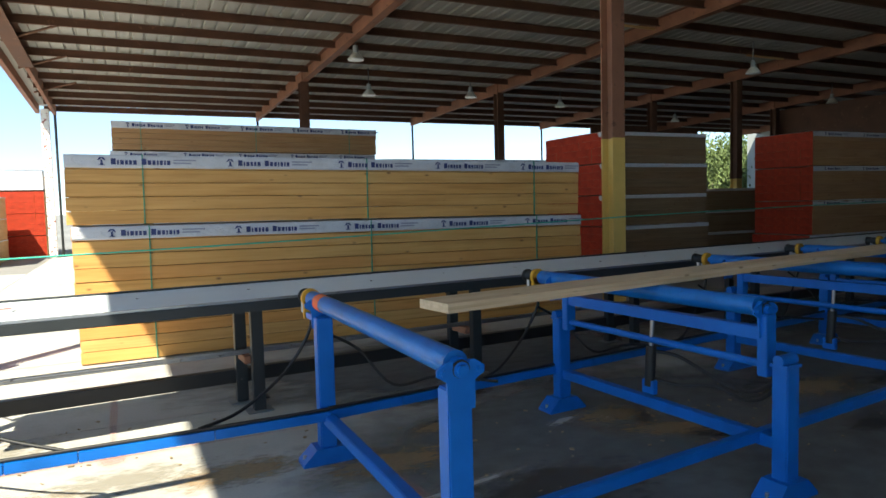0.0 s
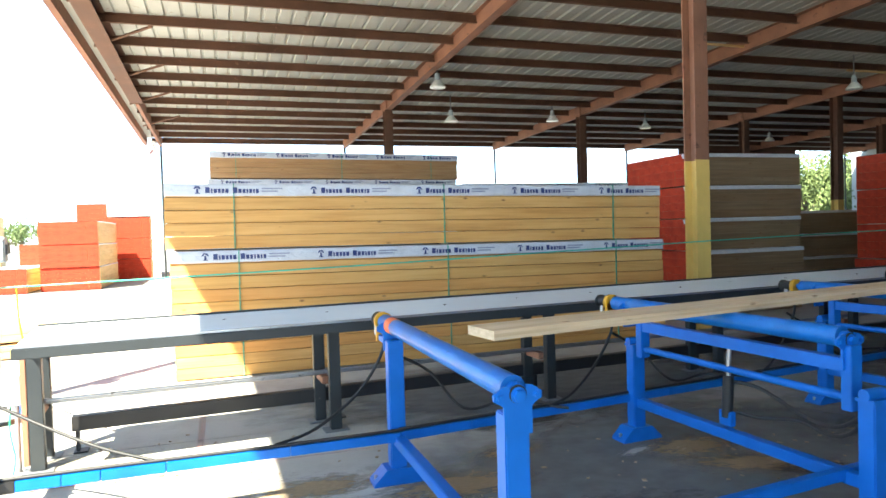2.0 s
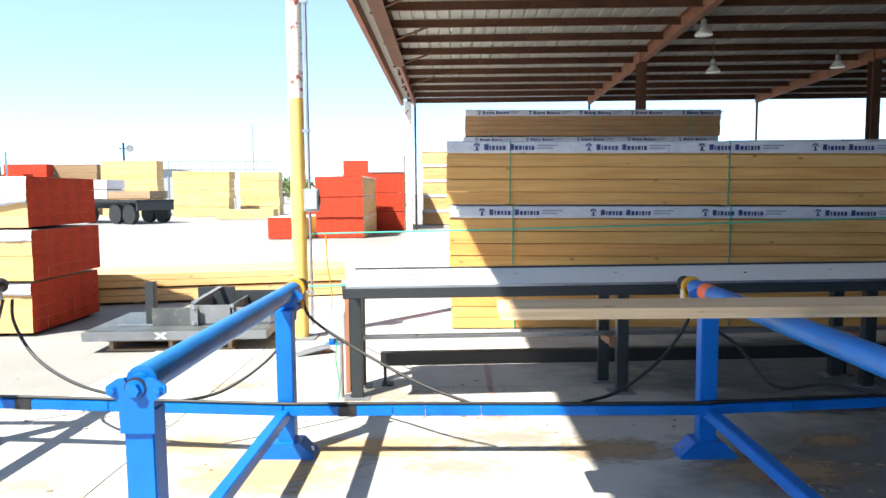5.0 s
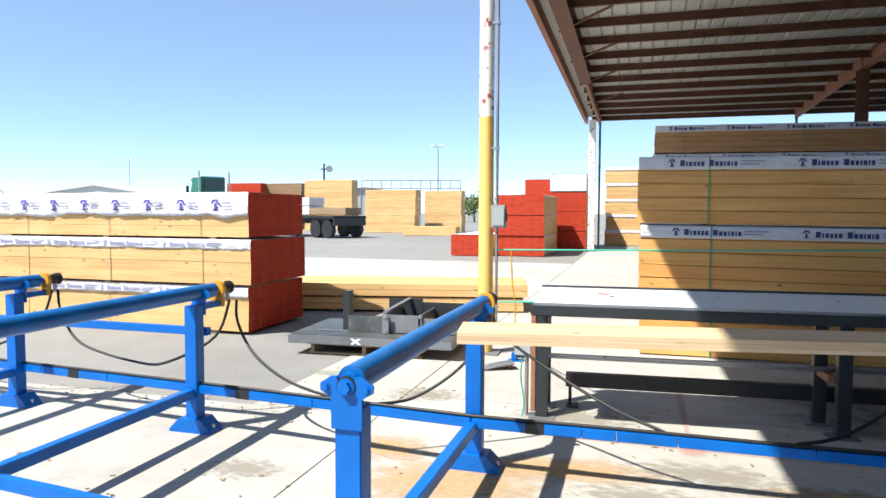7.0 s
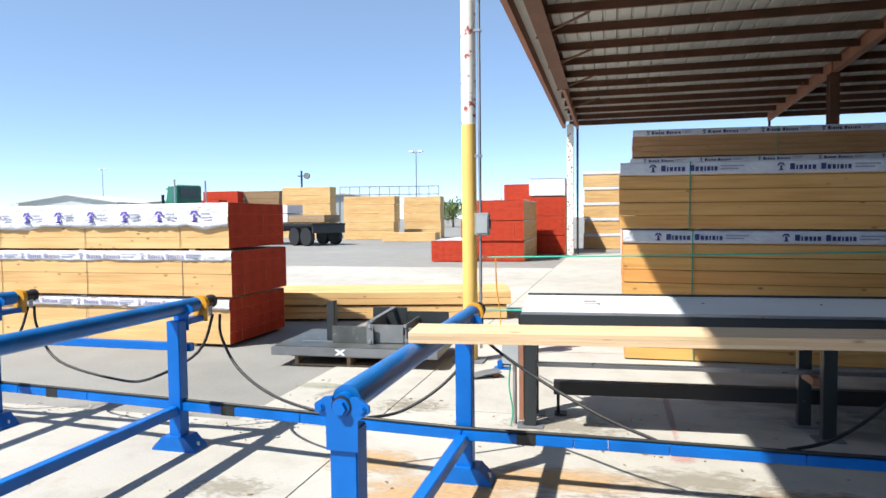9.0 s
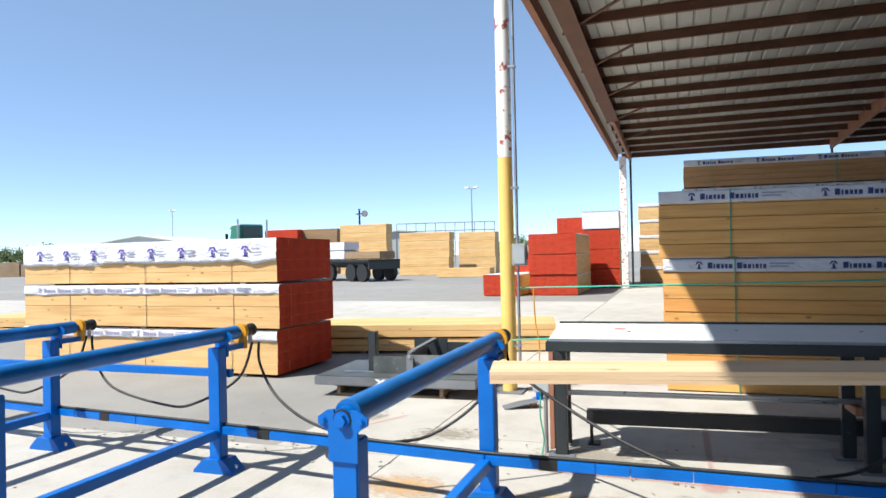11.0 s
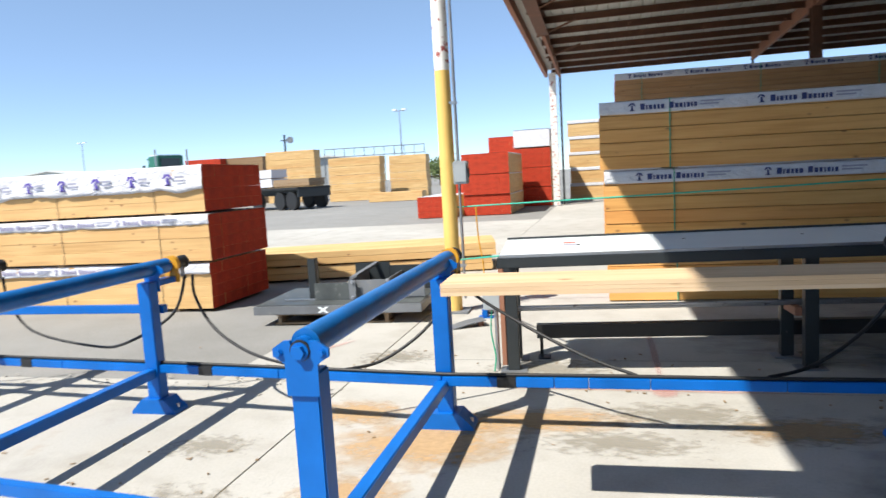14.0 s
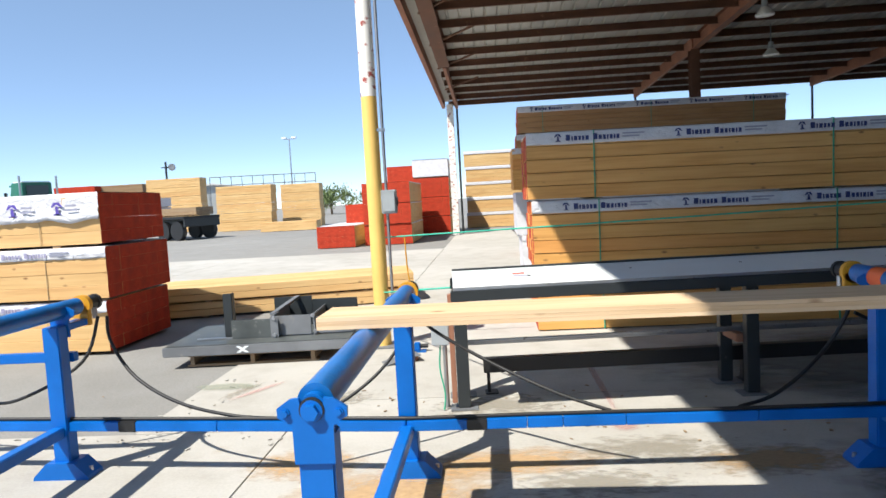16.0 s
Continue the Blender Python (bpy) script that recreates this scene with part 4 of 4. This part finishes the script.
# ---- outfeed bench with white slide top ----
TURN_B = pose(-0.88, 4.87, 0, 0, 0, 3.6) @ pose(0.88, -4.89, 0)
bench = thing("saw_bench", "long charcoal steel outfeed bench with white slide top", "bench", TURN_B)
BX0, BX1, BY, BB = -0.88, 12.0, 4.89, 5.72
boxpart("front_beam", (BX0, BX1, BY, BY + 0.08, 0.84, 0.912), CHARCOAL, bench, "", 0.006)
boxpart("back_beam", (BX0, BX1, BB - 0.06, BB, 0.82, 0.905), CHARCOAL, bench, "", 0.006)
for k in range(5):
    x0 = -0.86 + 2.55 * k
    bm = bmesh.new()
    prism(bm, [(x0, BY + 0.03, 0.914), (x0, BY + 0.03, 0.926), (x0, BB - 0.02, 0.956), (x0, BB - 0.02, 0.944)], (1, 0, 0), 2.547)
    part("slide_panel", bm, WHITE, bench, "white slide panel")
    boxpart("panel_edge", (x0, x0 + 2.547, BY + 0.018, BY + 0.03, 0.912, 0.93), STEEL, bench, "", 0.0)
    boxpart("back_lip", (x0, x0 + 2.547, BB - 0.02, BB, 0.905, 0.972), CHARCOAL, bench, "", 0.0)
    for sx in (0.55, 1.3, 2.1):
        bm = bmesh.new()
        rod(bm, (x0 + sx, BY + 0.4 + 0.1 * (sx > 1), 0.935), (x0 + sx, BY + 0.4 + 0.1 * (sx > 1), 0.946), 0.012, 8)
        part("screw_cap", bm, CHARCOAL, bench)
for lx in (-0.82, 1.2, 3.2, 5.2, 7.2, 9.2, 11.2):
    for ly, dx in ((BY + 0.36, 0.06 if lx > 0 else 0.0), (BB - 0.15, 0.0)):
        boxpart("leg", (lx + dx - 0.045, lx + dx + 0.045, ly, ly + 0.07, 0.012, 0.9), CHARCOAL, bench)
        boxpart("leg_plate", (lx + dx - 0.1, lx + dx + 0.1, ly - 0.04, ly + 0.11, 0.0, 0.012), DULL, bench)
    boxpart("cross_tie", (lx - 0.03, lx + 0.03, BY + 0.43, BB - 0.15, 0.37, 0.43), RUST, bench)
    boxpart("deck_rib", (lx - 0.03, lx + 0.03, BY + 0.08, BB - 0.06, 0.83, 0.9), CHARCOAL, bench)
boxpart("rusty_upright", (-0.905, -0.868, BY + 0.36, BY + 0.43, 0.05, 0.84), RUST, bench, "rusty side plate")
for rz, ry in ((0.465, BY + 0.5), (0.435, BY + 0.56)):
    rodpart("guide_rod", (-0.8, ry, rz), (11.5, ry, rz), 0.012, STEEL, bench, "bright steel guide rod")
boxpart("label_plate", (-0.42, -0.33, BY + 0.5, BY + 0.56, 0.9445, 0.9475), REDPRINT, bench, "small red warning label", 0.0)
boxpart("label_plate", (-0.42, -0.31, BY + 0.4, BY + 0.45, 0.9405, 0.9435), GREYPRINT, bench, "small grey print bar", 0.0)
low = thing("low_chain_beam", "low black steel beam behind the bench legs", "beam", TURN_B)
boxpart("beam", (-0.655, 11.5, 5.6, 5.68, 0.165, 0.275), BLACK, low, "", 0.004)
for lx in (-0.62, 1.35, 3.3, 5.3, 7.3, 9.3, 11.3):
    boxpart("short_leg", (lx - 0.012, lx + 0.012, 5.61, 5.67, 0.0, 0.165), BLACK, low)
    boxpart("short_foot", (lx - 0.03, lx + 0.07, 5.58, 5.7, 0.0, 0.012), BLACK, low)
jb = thing("junction_box", "grey electrical junction box beside the bench leg", "electrical box")
boxpart("enclosure", (-1.06, -0.93, 5.25, 5.35, 0.47, 0.68), GREY, jb, "", 0.006)
rodpart("conduit", (-0.97, 5.3, 0.0), (-0.97, 5.3, 0.47), 0.016, STEEL, jb)
bm = bmesh.new()
tube(bm, [(-1.0, 5.28, 0.47), (-1.01, 5.27, 0.3), (-0.98, 5.25, 0.12), (-0.99, 5.22, 0.008)], 0.006)
part("green_cable", bm, GREEN, jb)
bolt_box = thing("blue_bracket", "small blue bracket lying on the concrete", "bracket")
boxpart("plate", (-1.46, -1.3, 7.08, 7.2, 0.0, 0.012), BLUE, bolt_box, "", 0.002)
boxpart("lug", (-1.42, -1.36, 7.1, 7.18, 0.013, 0.09), BLUE, bolt_box, "", 0.006)
rodpart("pin", (-1.37, 7.14, 0.055), (-1.28, 7.14, 0.055), 0.022, BLACK, bolt_box, "black rubber pin", 12)
scrap = thing("steel_plate", "bent rusty steel plate lying on the concrete", "steel plate", pose(-1.5, 6.72, 0.0, 0, 0, 24))
bm = bmesh.new()
prism(bm, [(-0.17, -0.09, 0.0), (-0.17, -0.09, 0.008), (0.02, -0.09, 0.05), (0.17, -0.09, 0.066), (0.17, -0.09, 0.058), (0.02, -0.09, 0.042)], (0, 1, 0), 0.18)
part("plate", bm, DULL, scrap)
boxpart("stub", (0.1, 0.16, -0.04, 0.04, 0.0, 0.05), RUST, scrap, "rusty stub")

# ---- steel fixture on a pallet ----
PM = pose(-3.03, 7.38, 0, 0, 0, 3)
pallet = thing("pallet", "weathered wooden pallet on the asphalt", "pallet", PM)
for px in (-0.6, 0.0, 0.6):
    boxpart("stringer", (px - 0.02, px + 0.02, -0.5, 0.5, 0.02, 0.1), PALLET, pallet, "", 0.0)
for k in range(6):
    boxpart("deck_board", (-0.65, 0.65, -0.5 + k * 0.18, -0.39 + k * 0.18, 0.1, 0.12), PALLET, pallet, "", 0.0)
for k in range(3):
    boxpart("bottom_board", (-0.65, 0.65, -0.5 + k * 0.44, -0.39 + k * 0.44, 0.0, 0.02), PALLET, pallet, "", 0.0)
fixture = thing("steel_fixture", "dark grey welded steel machine base with brackets", "machine part", PM @ pose(0, 0, 0.121))
boxpart("base_frame", (-0.86, 1.0, -0.58, 0.58, 0.0, 0.09), DULL, fixture, "", 0.006)
boxpart("top_plate", (-0.84, 0.98, -0.55, 0.55, 0.091, 0.1), SCOURED, fixture, "", 0.0)
boxpart("upright_angle", (-0.36, -0.27, -0.2, -0.185, 0.1, 0.55), CHARCOAL, fixture)
boxpart("upright_angle", (-0.285, -0.27, -0.185, -0.1, 0.1, 0.55), CHARCOAL, fixture)
boxpart("side_plate", (-0.25, 0.16, -0.32, -0.305, 0.1, 0.29), SCOURED, fixture)
boxpart("side_plate", (0.03, 0.45, 0.3, 0.315, 0.1, 0.42), CHARCOAL, fixture)
boxpart("side_plate", (0.451, 0.95, 0.3, 0.315, 0.1, 0.38), CHARCOAL, fixture)
boxpart("end_plate", (0.16, 0.24, -0.36, -0.345, 0.1, 0.32), DULL, fixture)
boxpart("cross_plate", (0.18, 0.2, -0.345, 0.3, 0.1, 0.33), DULL, fixture)
boxpart("cross_plate", (0.58, 0.6, -0.3, 0.3, 0.1, 0.32), DULL, fixture)
boxpart("channel_arm", (0.2, 0.56, -0.3, -0.285, 0.11, 0.31), DULL, fixture)
boxpart("channel_arm", (0.6, 0.98, -0.28, -0.265, 0.11, 0.28), DULL, fixture)
boxpart("loose_bar", (-0.62, -0.25, -0.3, -0.27, 0.1, 0.115), STEEL, fixture)
for bx, bz in ((0.2, 0.3), (0.2, 0.13), (0.6, 0.14), (0.58, 0.3)):
    bm = bmesh.new()
    hex_bolt(bm, bx, -0.36 if bx < 0.3 else -0.3, bz, 0.016)
    part("bolt", bm, STEEL, fixture)
bm = bmesh.new()
prism(bm, [(0.12, -0.2, 0.3), (0.17, -0.2, 0.3), (0.32, 0.3, 0.4), (0.27, 0.3, 0.4)], (0, 0, 1), 0.03)
part("gusset", bm, DULL, fixture)
bm = bmesh.new()
prism(bm, [(-0.13, -0.582, 0.015), (-0.09, -0.582, 0.015), (0.0, -0.582, 0.08), (-0.04, -0.582, 0.08)], (0, -1, 0), 0.002)
prism(bm, [(-0.04, -0.5825, 0.015), (0.0, -0.5825, 0.015), (-0.09, -0.5825, 0.08), (-0.13, -0.5825, 0.08)], (0, -1, 0), 0.002)
part("chalk_cross", bm, WHITE, fixture, "white chalk cross")

# ---- strings ----
def string(label, pts, r=0.009, mat=None):
    bm = bmesh.new()
    tube(bm, pts, r, 6)
    return tagged(part("string", bm, mat or TEAL), label, "string")


string("taut green plastic string tied across the stack", [(-1.8, 7.48, 1.15), (1.5, 7.55, 1.2), (4.5, 7.6, 1.27), (6.95, 7.62, 1.33)])
string("taut green plastic string tied past the shed column", [(6.95, 7.62, 1.33), (12, 7.7, 1.4), (20, 7.9, 1.45)])
string("taut green plastic string between pole and bench", [(-1.73, 7.39, 0.58), (-1.33, 6.53, 0.707), (-0.93, 5.68, 0.83)])
string("yellow rope hanging from the string", [(-1.5, 7.49, 1.15), (-1.49, 7.5, 0.8), (-1.45, 7.5, 0.5), (-1.47, 7.52, 0.2)], 0.008, YELLOW)

# ---- laminated plank on the rollers ----
plank = thing("laminated_plank", "long pale laminated timber plank lying on the rollers", "plank", pose(1.75, 3.04, 1.0375, 0, 0, 8.4))
for k in range(3):
    boxpart("ply", (0.0, 7.3, 0.0, 0.26, k * 0.016 + 0.0004, k * 0.016 + 0.0158), PLY, plank, "", 0.0)
PLANK_ROWS = [(0, 1.75, 3.04, 8.4), (1.0, 1.87, 3.1, 9.3), (1.5, 1.82, 3.05, 9.3), (2, 1.65, 3.03, 8.8), (2.5, 1.5, 3.1, 6.5), (3, 1.18, 3.12, 4.0), (3.5, 0.96, 3.12, 2.5), (3.7, 0.86, 3.09, 2.0), (5.8, -0.3, 3.0, 1.0), (6.2, -0.47, 2.87, 2.5), (6.6, -0.62, 2.76, 6.0), (7, -0.85, 2.77, 9.0), (7.5, -0.96, 2.9, 7.5), (8.2, -1.12, 3.06, 6.0), (10.3, -1.07, 3.03, 7.0), (10.6, -0.97, 2.93, 8.5), (11, -0.68, 2.68, 11.5), (11.5, -0.66, 2.78, 12.0), (12.5, -0.65, 2.79, 12.0), (13, -0.65, 2.78, 10.0), (13.5, -0.69, 2.8, 7.0), (14, -0.77, 2.82, 1.5), (14.5, -0.95, 2.9, -1.0), (15, -1.05, 2.98, -2.0), (15.4, -1.25, 3.08, -1.2), (16, -1.29, 3.06, -1.0)]

# ---- truck and far yard ----
def far_spot(px, depth, yaw=16.3, ex=-0.14, ey=0.17, f=1188.0):
    """A far place by its bearing from the shed and its distance."""
    u, c, s = (px - 784) / f * depth, math.cos(radians(yaw)), math.sin(radians(yaw))
    return ex + u * c - depth * s, ey + u * s + depth * c


def wheel(bm, x, y, z, r=0.5, w=0.28):
    rod(bm, (x, y - w / 2, z), (x, y + w / 2, z), r, 20)


TAIL, NOSE = Vector((*far_spot(619, 40.5), 0)), Vector((*far_spot(324, 56.0), 0))
TM = pose(TAIL.x, TAIL.y, 0, 0, 0, math.degrees(math.atan2(NOSE.y - TAIL.y, NOSE.x - TAIL.x)))
truck = thing("flatbed_truck", "green truck with a long black flatbed trailer", "truck", TM)
boxpart("deck", (0, 15.5, -1.25, 1.25, 1.2, 1.34), BLACK, truck)
boxpart("chassis_beam", (0.3, 15.0, -0.5, 0.5, 0.85, 1.22), CHARCOAL, truck)
boxpart("tail_bumper", (-0.02, 0.1, -1.2, 1.2, 0.75, 1.2), CHARCOAL, truck)
for ax in (0.75, 1.95, 4.3, 15.4, 16.7, 20.2):
    for sy in (-1.05, 1.05):
        bm = bmesh.new()
        wheel(bm, ax, sy, 0.54, 0.54)
        wl = part("wheel", bm, BLACK, truck)
        bm = bmesh.new()
        rod(bm, (ax, sy - 0.13, 0.54), (ax, sy + 0.13, 0.54), 0.25, 14)
        part("rim", bm, CHARCOAL, wl)
bm = bmesh.new()
prism(bm, [(17.2, -1.0, 0.9), (21.0, -1.0, 0.9), (21.0, -1.0, 1.9), (19.6, -1.0, 2.1), (18.9, -1.0, 3.3), (18.6, -1.0, 4.25), (17.2, -1.0, 4.25)], (0, 1, 0), 2.0)
part("cab", bm, GREENCAB, truck, "green cab")
boxpart("cab_window", (17.6, 18.45, -1.03, -0.99, 3.3, 4.0), GLASS, truck)
boxpart("cab_window", (17.15, 17.21, -0.75, 0.75, 3.35, 4.05), GLASS, truck)
boxpart("sun_visor", (18.6, 18.95, -1.0, 1.0, 4.0, 4.12), GREENCAB, truck)
boxpart("roof_marker", (17.3, 18.5, -0.95, 0.95, 4.26, 4.34), WHITE, truck, "pale roof fairing")
boxpart("hood_trim", (19.7, 20.9, -1.02, 1.02, 1.92, 2.04), STEEL, truck, "bright hood trim")
for sy in (-1.0, 1.0):
    boxpart("mirror", (18.5, 18.6, sy * 1.45 - 0.1, sy * 1.45 + 0.1, 2.9, 3.6), CHARCOAL, truck)
    rodpart("exhaust_stack", (17.0, sy * 1.25, 1.2), (17.0, sy * 1.25, 4.7), 0.07, STEEL, truck)


def load(label, lx, L, H, mat_w, z=1.36):
    bundle(label, L, 1.2, H, 4, 4, mat_w, mat_w, 0.0, (), 0, 71 + int(lx), TM @ pose(lx, -1.22, z), "truck load", jog=0.01)


load("low bundle of grey lumber on the truck deck", 0.5, 3.7, 0.48, PALLET)
load("wrapped white bundle on the truck deck", 4.3, 2.6, 0.58, WRAP)
load("wrapped white bundle on the truck deck", 4.3, 2.6, 0.58, WRAP, 1.945)


def far_stack(px, depth, L, count, H, label, turn=1.0, wood=FIR, ends=FIR, wrap=0.0, seed=0, D=1.3):
    x, y = far_spot(px, depth)
    stack(label, x, y, L, D, H, count, 4, 3, wood, ends, wrap, seed, "far lumber stacks", turn)


PALE = "tall far stack bundle of pale sunlit lumber"
far_stack(645, 52.0, 4.1, 5, 0.66, PALE, seed=81)
far_stack(752, 53.5, 3.0, 5, 0.66, PALE, seed=82)
far_stack(712, 45.5, 3.7, 1, 0.62, "single far bundle of pale lumber on the ground", seed=83)
far_stack(538, 58.0, 4.4, 6, 0.72, PALE, seed=84)
far_stack(470, 62.0, 3.6, 6, 0.7, "far stack bundle of brown lumber", wood=BROWN_SHADED, ends=BROWN_SHADED, seed=85)
far_stack(375, 60.0, 3.0, 5, 0.67, "far stack bundle with red-sealed ends", wood=REDEND, ends=REDEND, seed=88)
far_stack(400, 62.0, 3.5, 6, 0.7, "far stack bundle with red-sealed ends", wood=REDEND, ends=REDEND, seed=86)
far_stack(587, 60.0, 2.0, 3, 0.7, PALE, seed=87)


def shed_building(px0, px1, depth, h, ridge, name, label, wall_mat):
    a, b = Vector((*far_spot(px0, depth), 0)), Vector((*far_spot(px1, depth), 0))
    d = (b - a).normalized()
    L = (b - a).length
    ang = math.degrees(math.atan2(d.y, d.x))
    ob = thing(name, label, "building", pose(a.x, a.y, 0, 0, 0, ang))
    bm = bmesh.new()
    prism(bm, [(0, 0, 0), (L, 0, 0), (L, 0, h), (L / 2, 0, h + ridge), (0, 0, h)], (0, 1, 0), 30.0)
    part("wall", bm, wall_mat, ob)
    bm = bmesh.new()
    prism(bm, [(-0.4, -0.4, h - 0.05), (L / 2, -0.4, h + ridge), (L + 0.4, -0.4, h - 0.05), (L + 0.4, -0.4, h + 0.15), (L / 2, -0.4, h + ridge + 0.22), (-0.4, -0.4, h + 0.15)], (0, 1, 0), 31.0)
    part("roof", bm, SIDING, ob)
    for k in range(1, int(L / 3)):
        boxpart("siding_rib", (k * 3 - 0.04, k * 3 + 0.04, -0.06, -0.002, 0.0, h), wall_mat, ob, "", 0.0)
    return ob


shed_building(82, 250, 125.0, 5.0, 1.4, "warehouse", "pale metal warehouse with a low gable roof", SIDING)
shed_building(240, 430, 140.0, 4.9, 0.7, "warehouse", "grey metal warehouse with a shallow roof", SIDING_DARK)
shed_building(600, 690, 95.0, 4.6, 0.5, "warehouse", "dark grey shed behind the lumber stacks", SIDING_DARK)

gantry = thing("steel_gantry", "long pale steel gantry frame on thin posts", "gantry", pose(*far_spot(640, 85), 0, 0, 0, 12))
bm = bmesh.new()
for zz in (4.6, 5.6):
    rod(bm, (0, 0, zz), (12.5, 0, zz), 0.06, 6)
part("chord", bm, DULL, gantry)
for k in range(11):
    rodpart("gantry_post", (k * 1.25, 0, 0.0), (k * 1.25, 0, 5.6), 0.045, DULL, gantry, "", 6)


def yard_light(px, depth, h):
    ob = thing("yard_light", "tall galvanised yard light pole", "light pole", pose(*far_spot(px, depth), 0))
    bm = bmesh.new()
    rod(bm, (0, 0, 0), (0, 0, h), 0.14, 10, 0.07)
    part("mast", bm, STEEL, ob)
    boxpart("cross_arm", (-0.7, 0.7, -0.05, 0.05, h - 0.1, h), STEEL, ob)
    for s in (-0.65, 0.65):
        boxpart("lamp_head", (s - 0.3, s + 0.3, -0.25, 0.25, h, h + 0.22), WHITE, ob)
    return ob


def disc_light(px, depth, h):
    ob = thing("utility_pole", "dark utility pole with a cross arm and round lamp", "utility pole", pose(*far_spot(px, depth), 0))
    rodpart("mast", (0, 0, 0), (0, 0, h), 0.13, CHARCOAL, ob, "", 8)
    boxpart("cross_arm", (-0.55, 0.75, -0.05, 0.05, h - 0.75, h - 0.62), CHARCOAL, ob, "", 0.0)
    rodpart("lamp_head", (0.75, -0.1, h - 0.68), (0.75, 0.12, h - 0.68), 0.42, DULL, ob, "round grey lamp head", 16)
    return ob


yard_light(775, 92, 10.6)
disc_light(573, 88, 7.9)
yard_light(98 + 130, 150, 13.0)

# trees along the far boundary
def tree(x, y, h, seed, leaves=1100, size=1.0):
    rnd = random.Random(seed)
    ob = thing("tree", "leafy broad green tree beyond the yard", "tree", pose(x, y, 0), "boundary trees")
    bm = bmesh.new()
    rod(bm, (0, 0, 0), (0.1, 0, h * 0.4), 0.2, 10, 0.12)
    tips = []
    for k in range(9):
        a, el = k * 0.7 + rnd.random(), rnd.uniform(0.2, 1.3)
        tip = Vector((math.cos(a) * math.cos(el), math.sin(a) * math.cos(el), 0.35 + 0.6 * math.sin(el))) * h * rnd.uniform(0.5, 0.75)
        tips.append(tip)
        rod(bm, (0.05, 0, h * 0.2), tip, 0.08, 7, 0.02)
    part("trunk", bm, BARK, ob)
    bm = bmesh.new()
    for k in range(leaves):
        c = rnd.choice(tips) * rnd.uniform(0.75, 1.1) + Vector((rnd.gauss(0, 1), rnd.gauss(0, 1), rnd.gauss(0, 0.8))) * h * 0.085
        s = rnd.uniform(0.12, 0.26) * h / 6 * size
        q = Euler((rnd.uniform(0, 6), rnd.uniform(0, 6), rnd.uniform(0, 6))).to_quaternion()
        vs = [bm.verts.new(c + q @ Vector(p) * s) for p in ((-1, 0, 0), (0, -0.6, 0.1), (1, 0, 0), (0, 0.6, 0.15))]
        bm.faces.new(vs)
    part("crown", bm, LEAF, ob)
    return ob


first_tree = tree(*far_spot(60, 135), 6.2, 1)
tree(36.2, 33.5, 7.0, 11, 9000, 0.5)
tree(38.6, 35.0, 7.6, 13, 9000, 0.5)
tree(41.2, 34.5, 7.4, 12, 9000, 0.5)
kinds = [first_tree, tree(*far_spot(95, 128), 6.8, 2), tree(*far_spot(-120, 120), 6.5, 3)]
for k, (px, dp, sc) in enumerate(((20, 140, 0.9), (-30, 118, 1.1), (-75, 122, 1.0), (-170, 130, 1.0), (-230, 120, 1.0), (840, 110, 0.9), (822, 118, 0.8), (455, 150, 0.7), (-300, 125, 1.1), (905, 120, 0.8))):
    copy_thing(kinds[k % 3], pose(*far_spot(px, dp), 0, 0, 0, 40 * k))
for k, (tx, ty) in enumerate(((30, 42), (36, 44), (42, 48), (48, 46), (56, 50), (24, 60), (66, 40))):
    copy_thing(kinds[k % 3], pose(tx, ty, 0, 0, 0, 55 * k))
fence = thing("timber_row", "long low row of brown lumber far across the yard", "lumber row", pose(*far_spot(-260, 78), 0, 0, 0, 20))
for k in range(7):
    boxpart("timber_bundle", (k * 4.2, k * 4.2 + 4.0, 0, 1.2, 0.0, 1.5 + 0.15 * (k % 3)), PALLET, fence, "", 0.0)


# wood chips and grit on the ground
def scatter(name, label, mat, spots, count, size, seed):
    rnd = random.Random(seed)
    bm = bmesh.new()
    for k in range(count):
        cx, cy, rx, ry = rnd.choice(spots)
        x, y = rnd.gauss(cx, rx), rnd.gauss(cy, ry)
        s, a = size * rnd.uniform(0.4, 1.6), rnd.uniform(0, 6.28)
        w = s * rnd.uniform(0.25, 0.8)
        c, d = math.cos(a), math.sin(a)
        o = [(x + u * c - v * d, y + u * d + v * c, 0.004) for u, v in ((-s, -w), (s, -w * 0.7), (s * 0.8, w), (-s * 0.9, w * 0.8))]
        prism(bm, o, (0, 0, 1), size * rnd.uniform(0.2, 0.6))
    return tagged(part(name, bm, mat), label, "debris", kind="stuff")


scatter("wood_chips", "scattered pale wood chips on the concrete", PALLET, ((-1.6, 5.4, 0.9, 0.4), (0.5, 4.9, 1.2, 0.3), (-3.0, 3.0, 0.8, 0.6), (2.4, 3.6, 0.8, 0.5), (4.0, 3.4, 0.6, 0.4)), 190, 0.012, 3)
scatter("gravel", "loose grey grit along the asphalt edge", CONCRETE, ((-2.9, 4.8, 0.5, 0.12), (-4.2, 4.85, 0.8, 0.1), (-2.9, 5.6, 0.12, 0.5), (-3.9, 1.9, 0.5, 0.25)), 130, 0.011, 4)


def motions():
    walk(plank, [(t, pose(px, py, 1.0375, 0, 0, a)) for t, px, py, a in PLANK_ROWS])


motions()
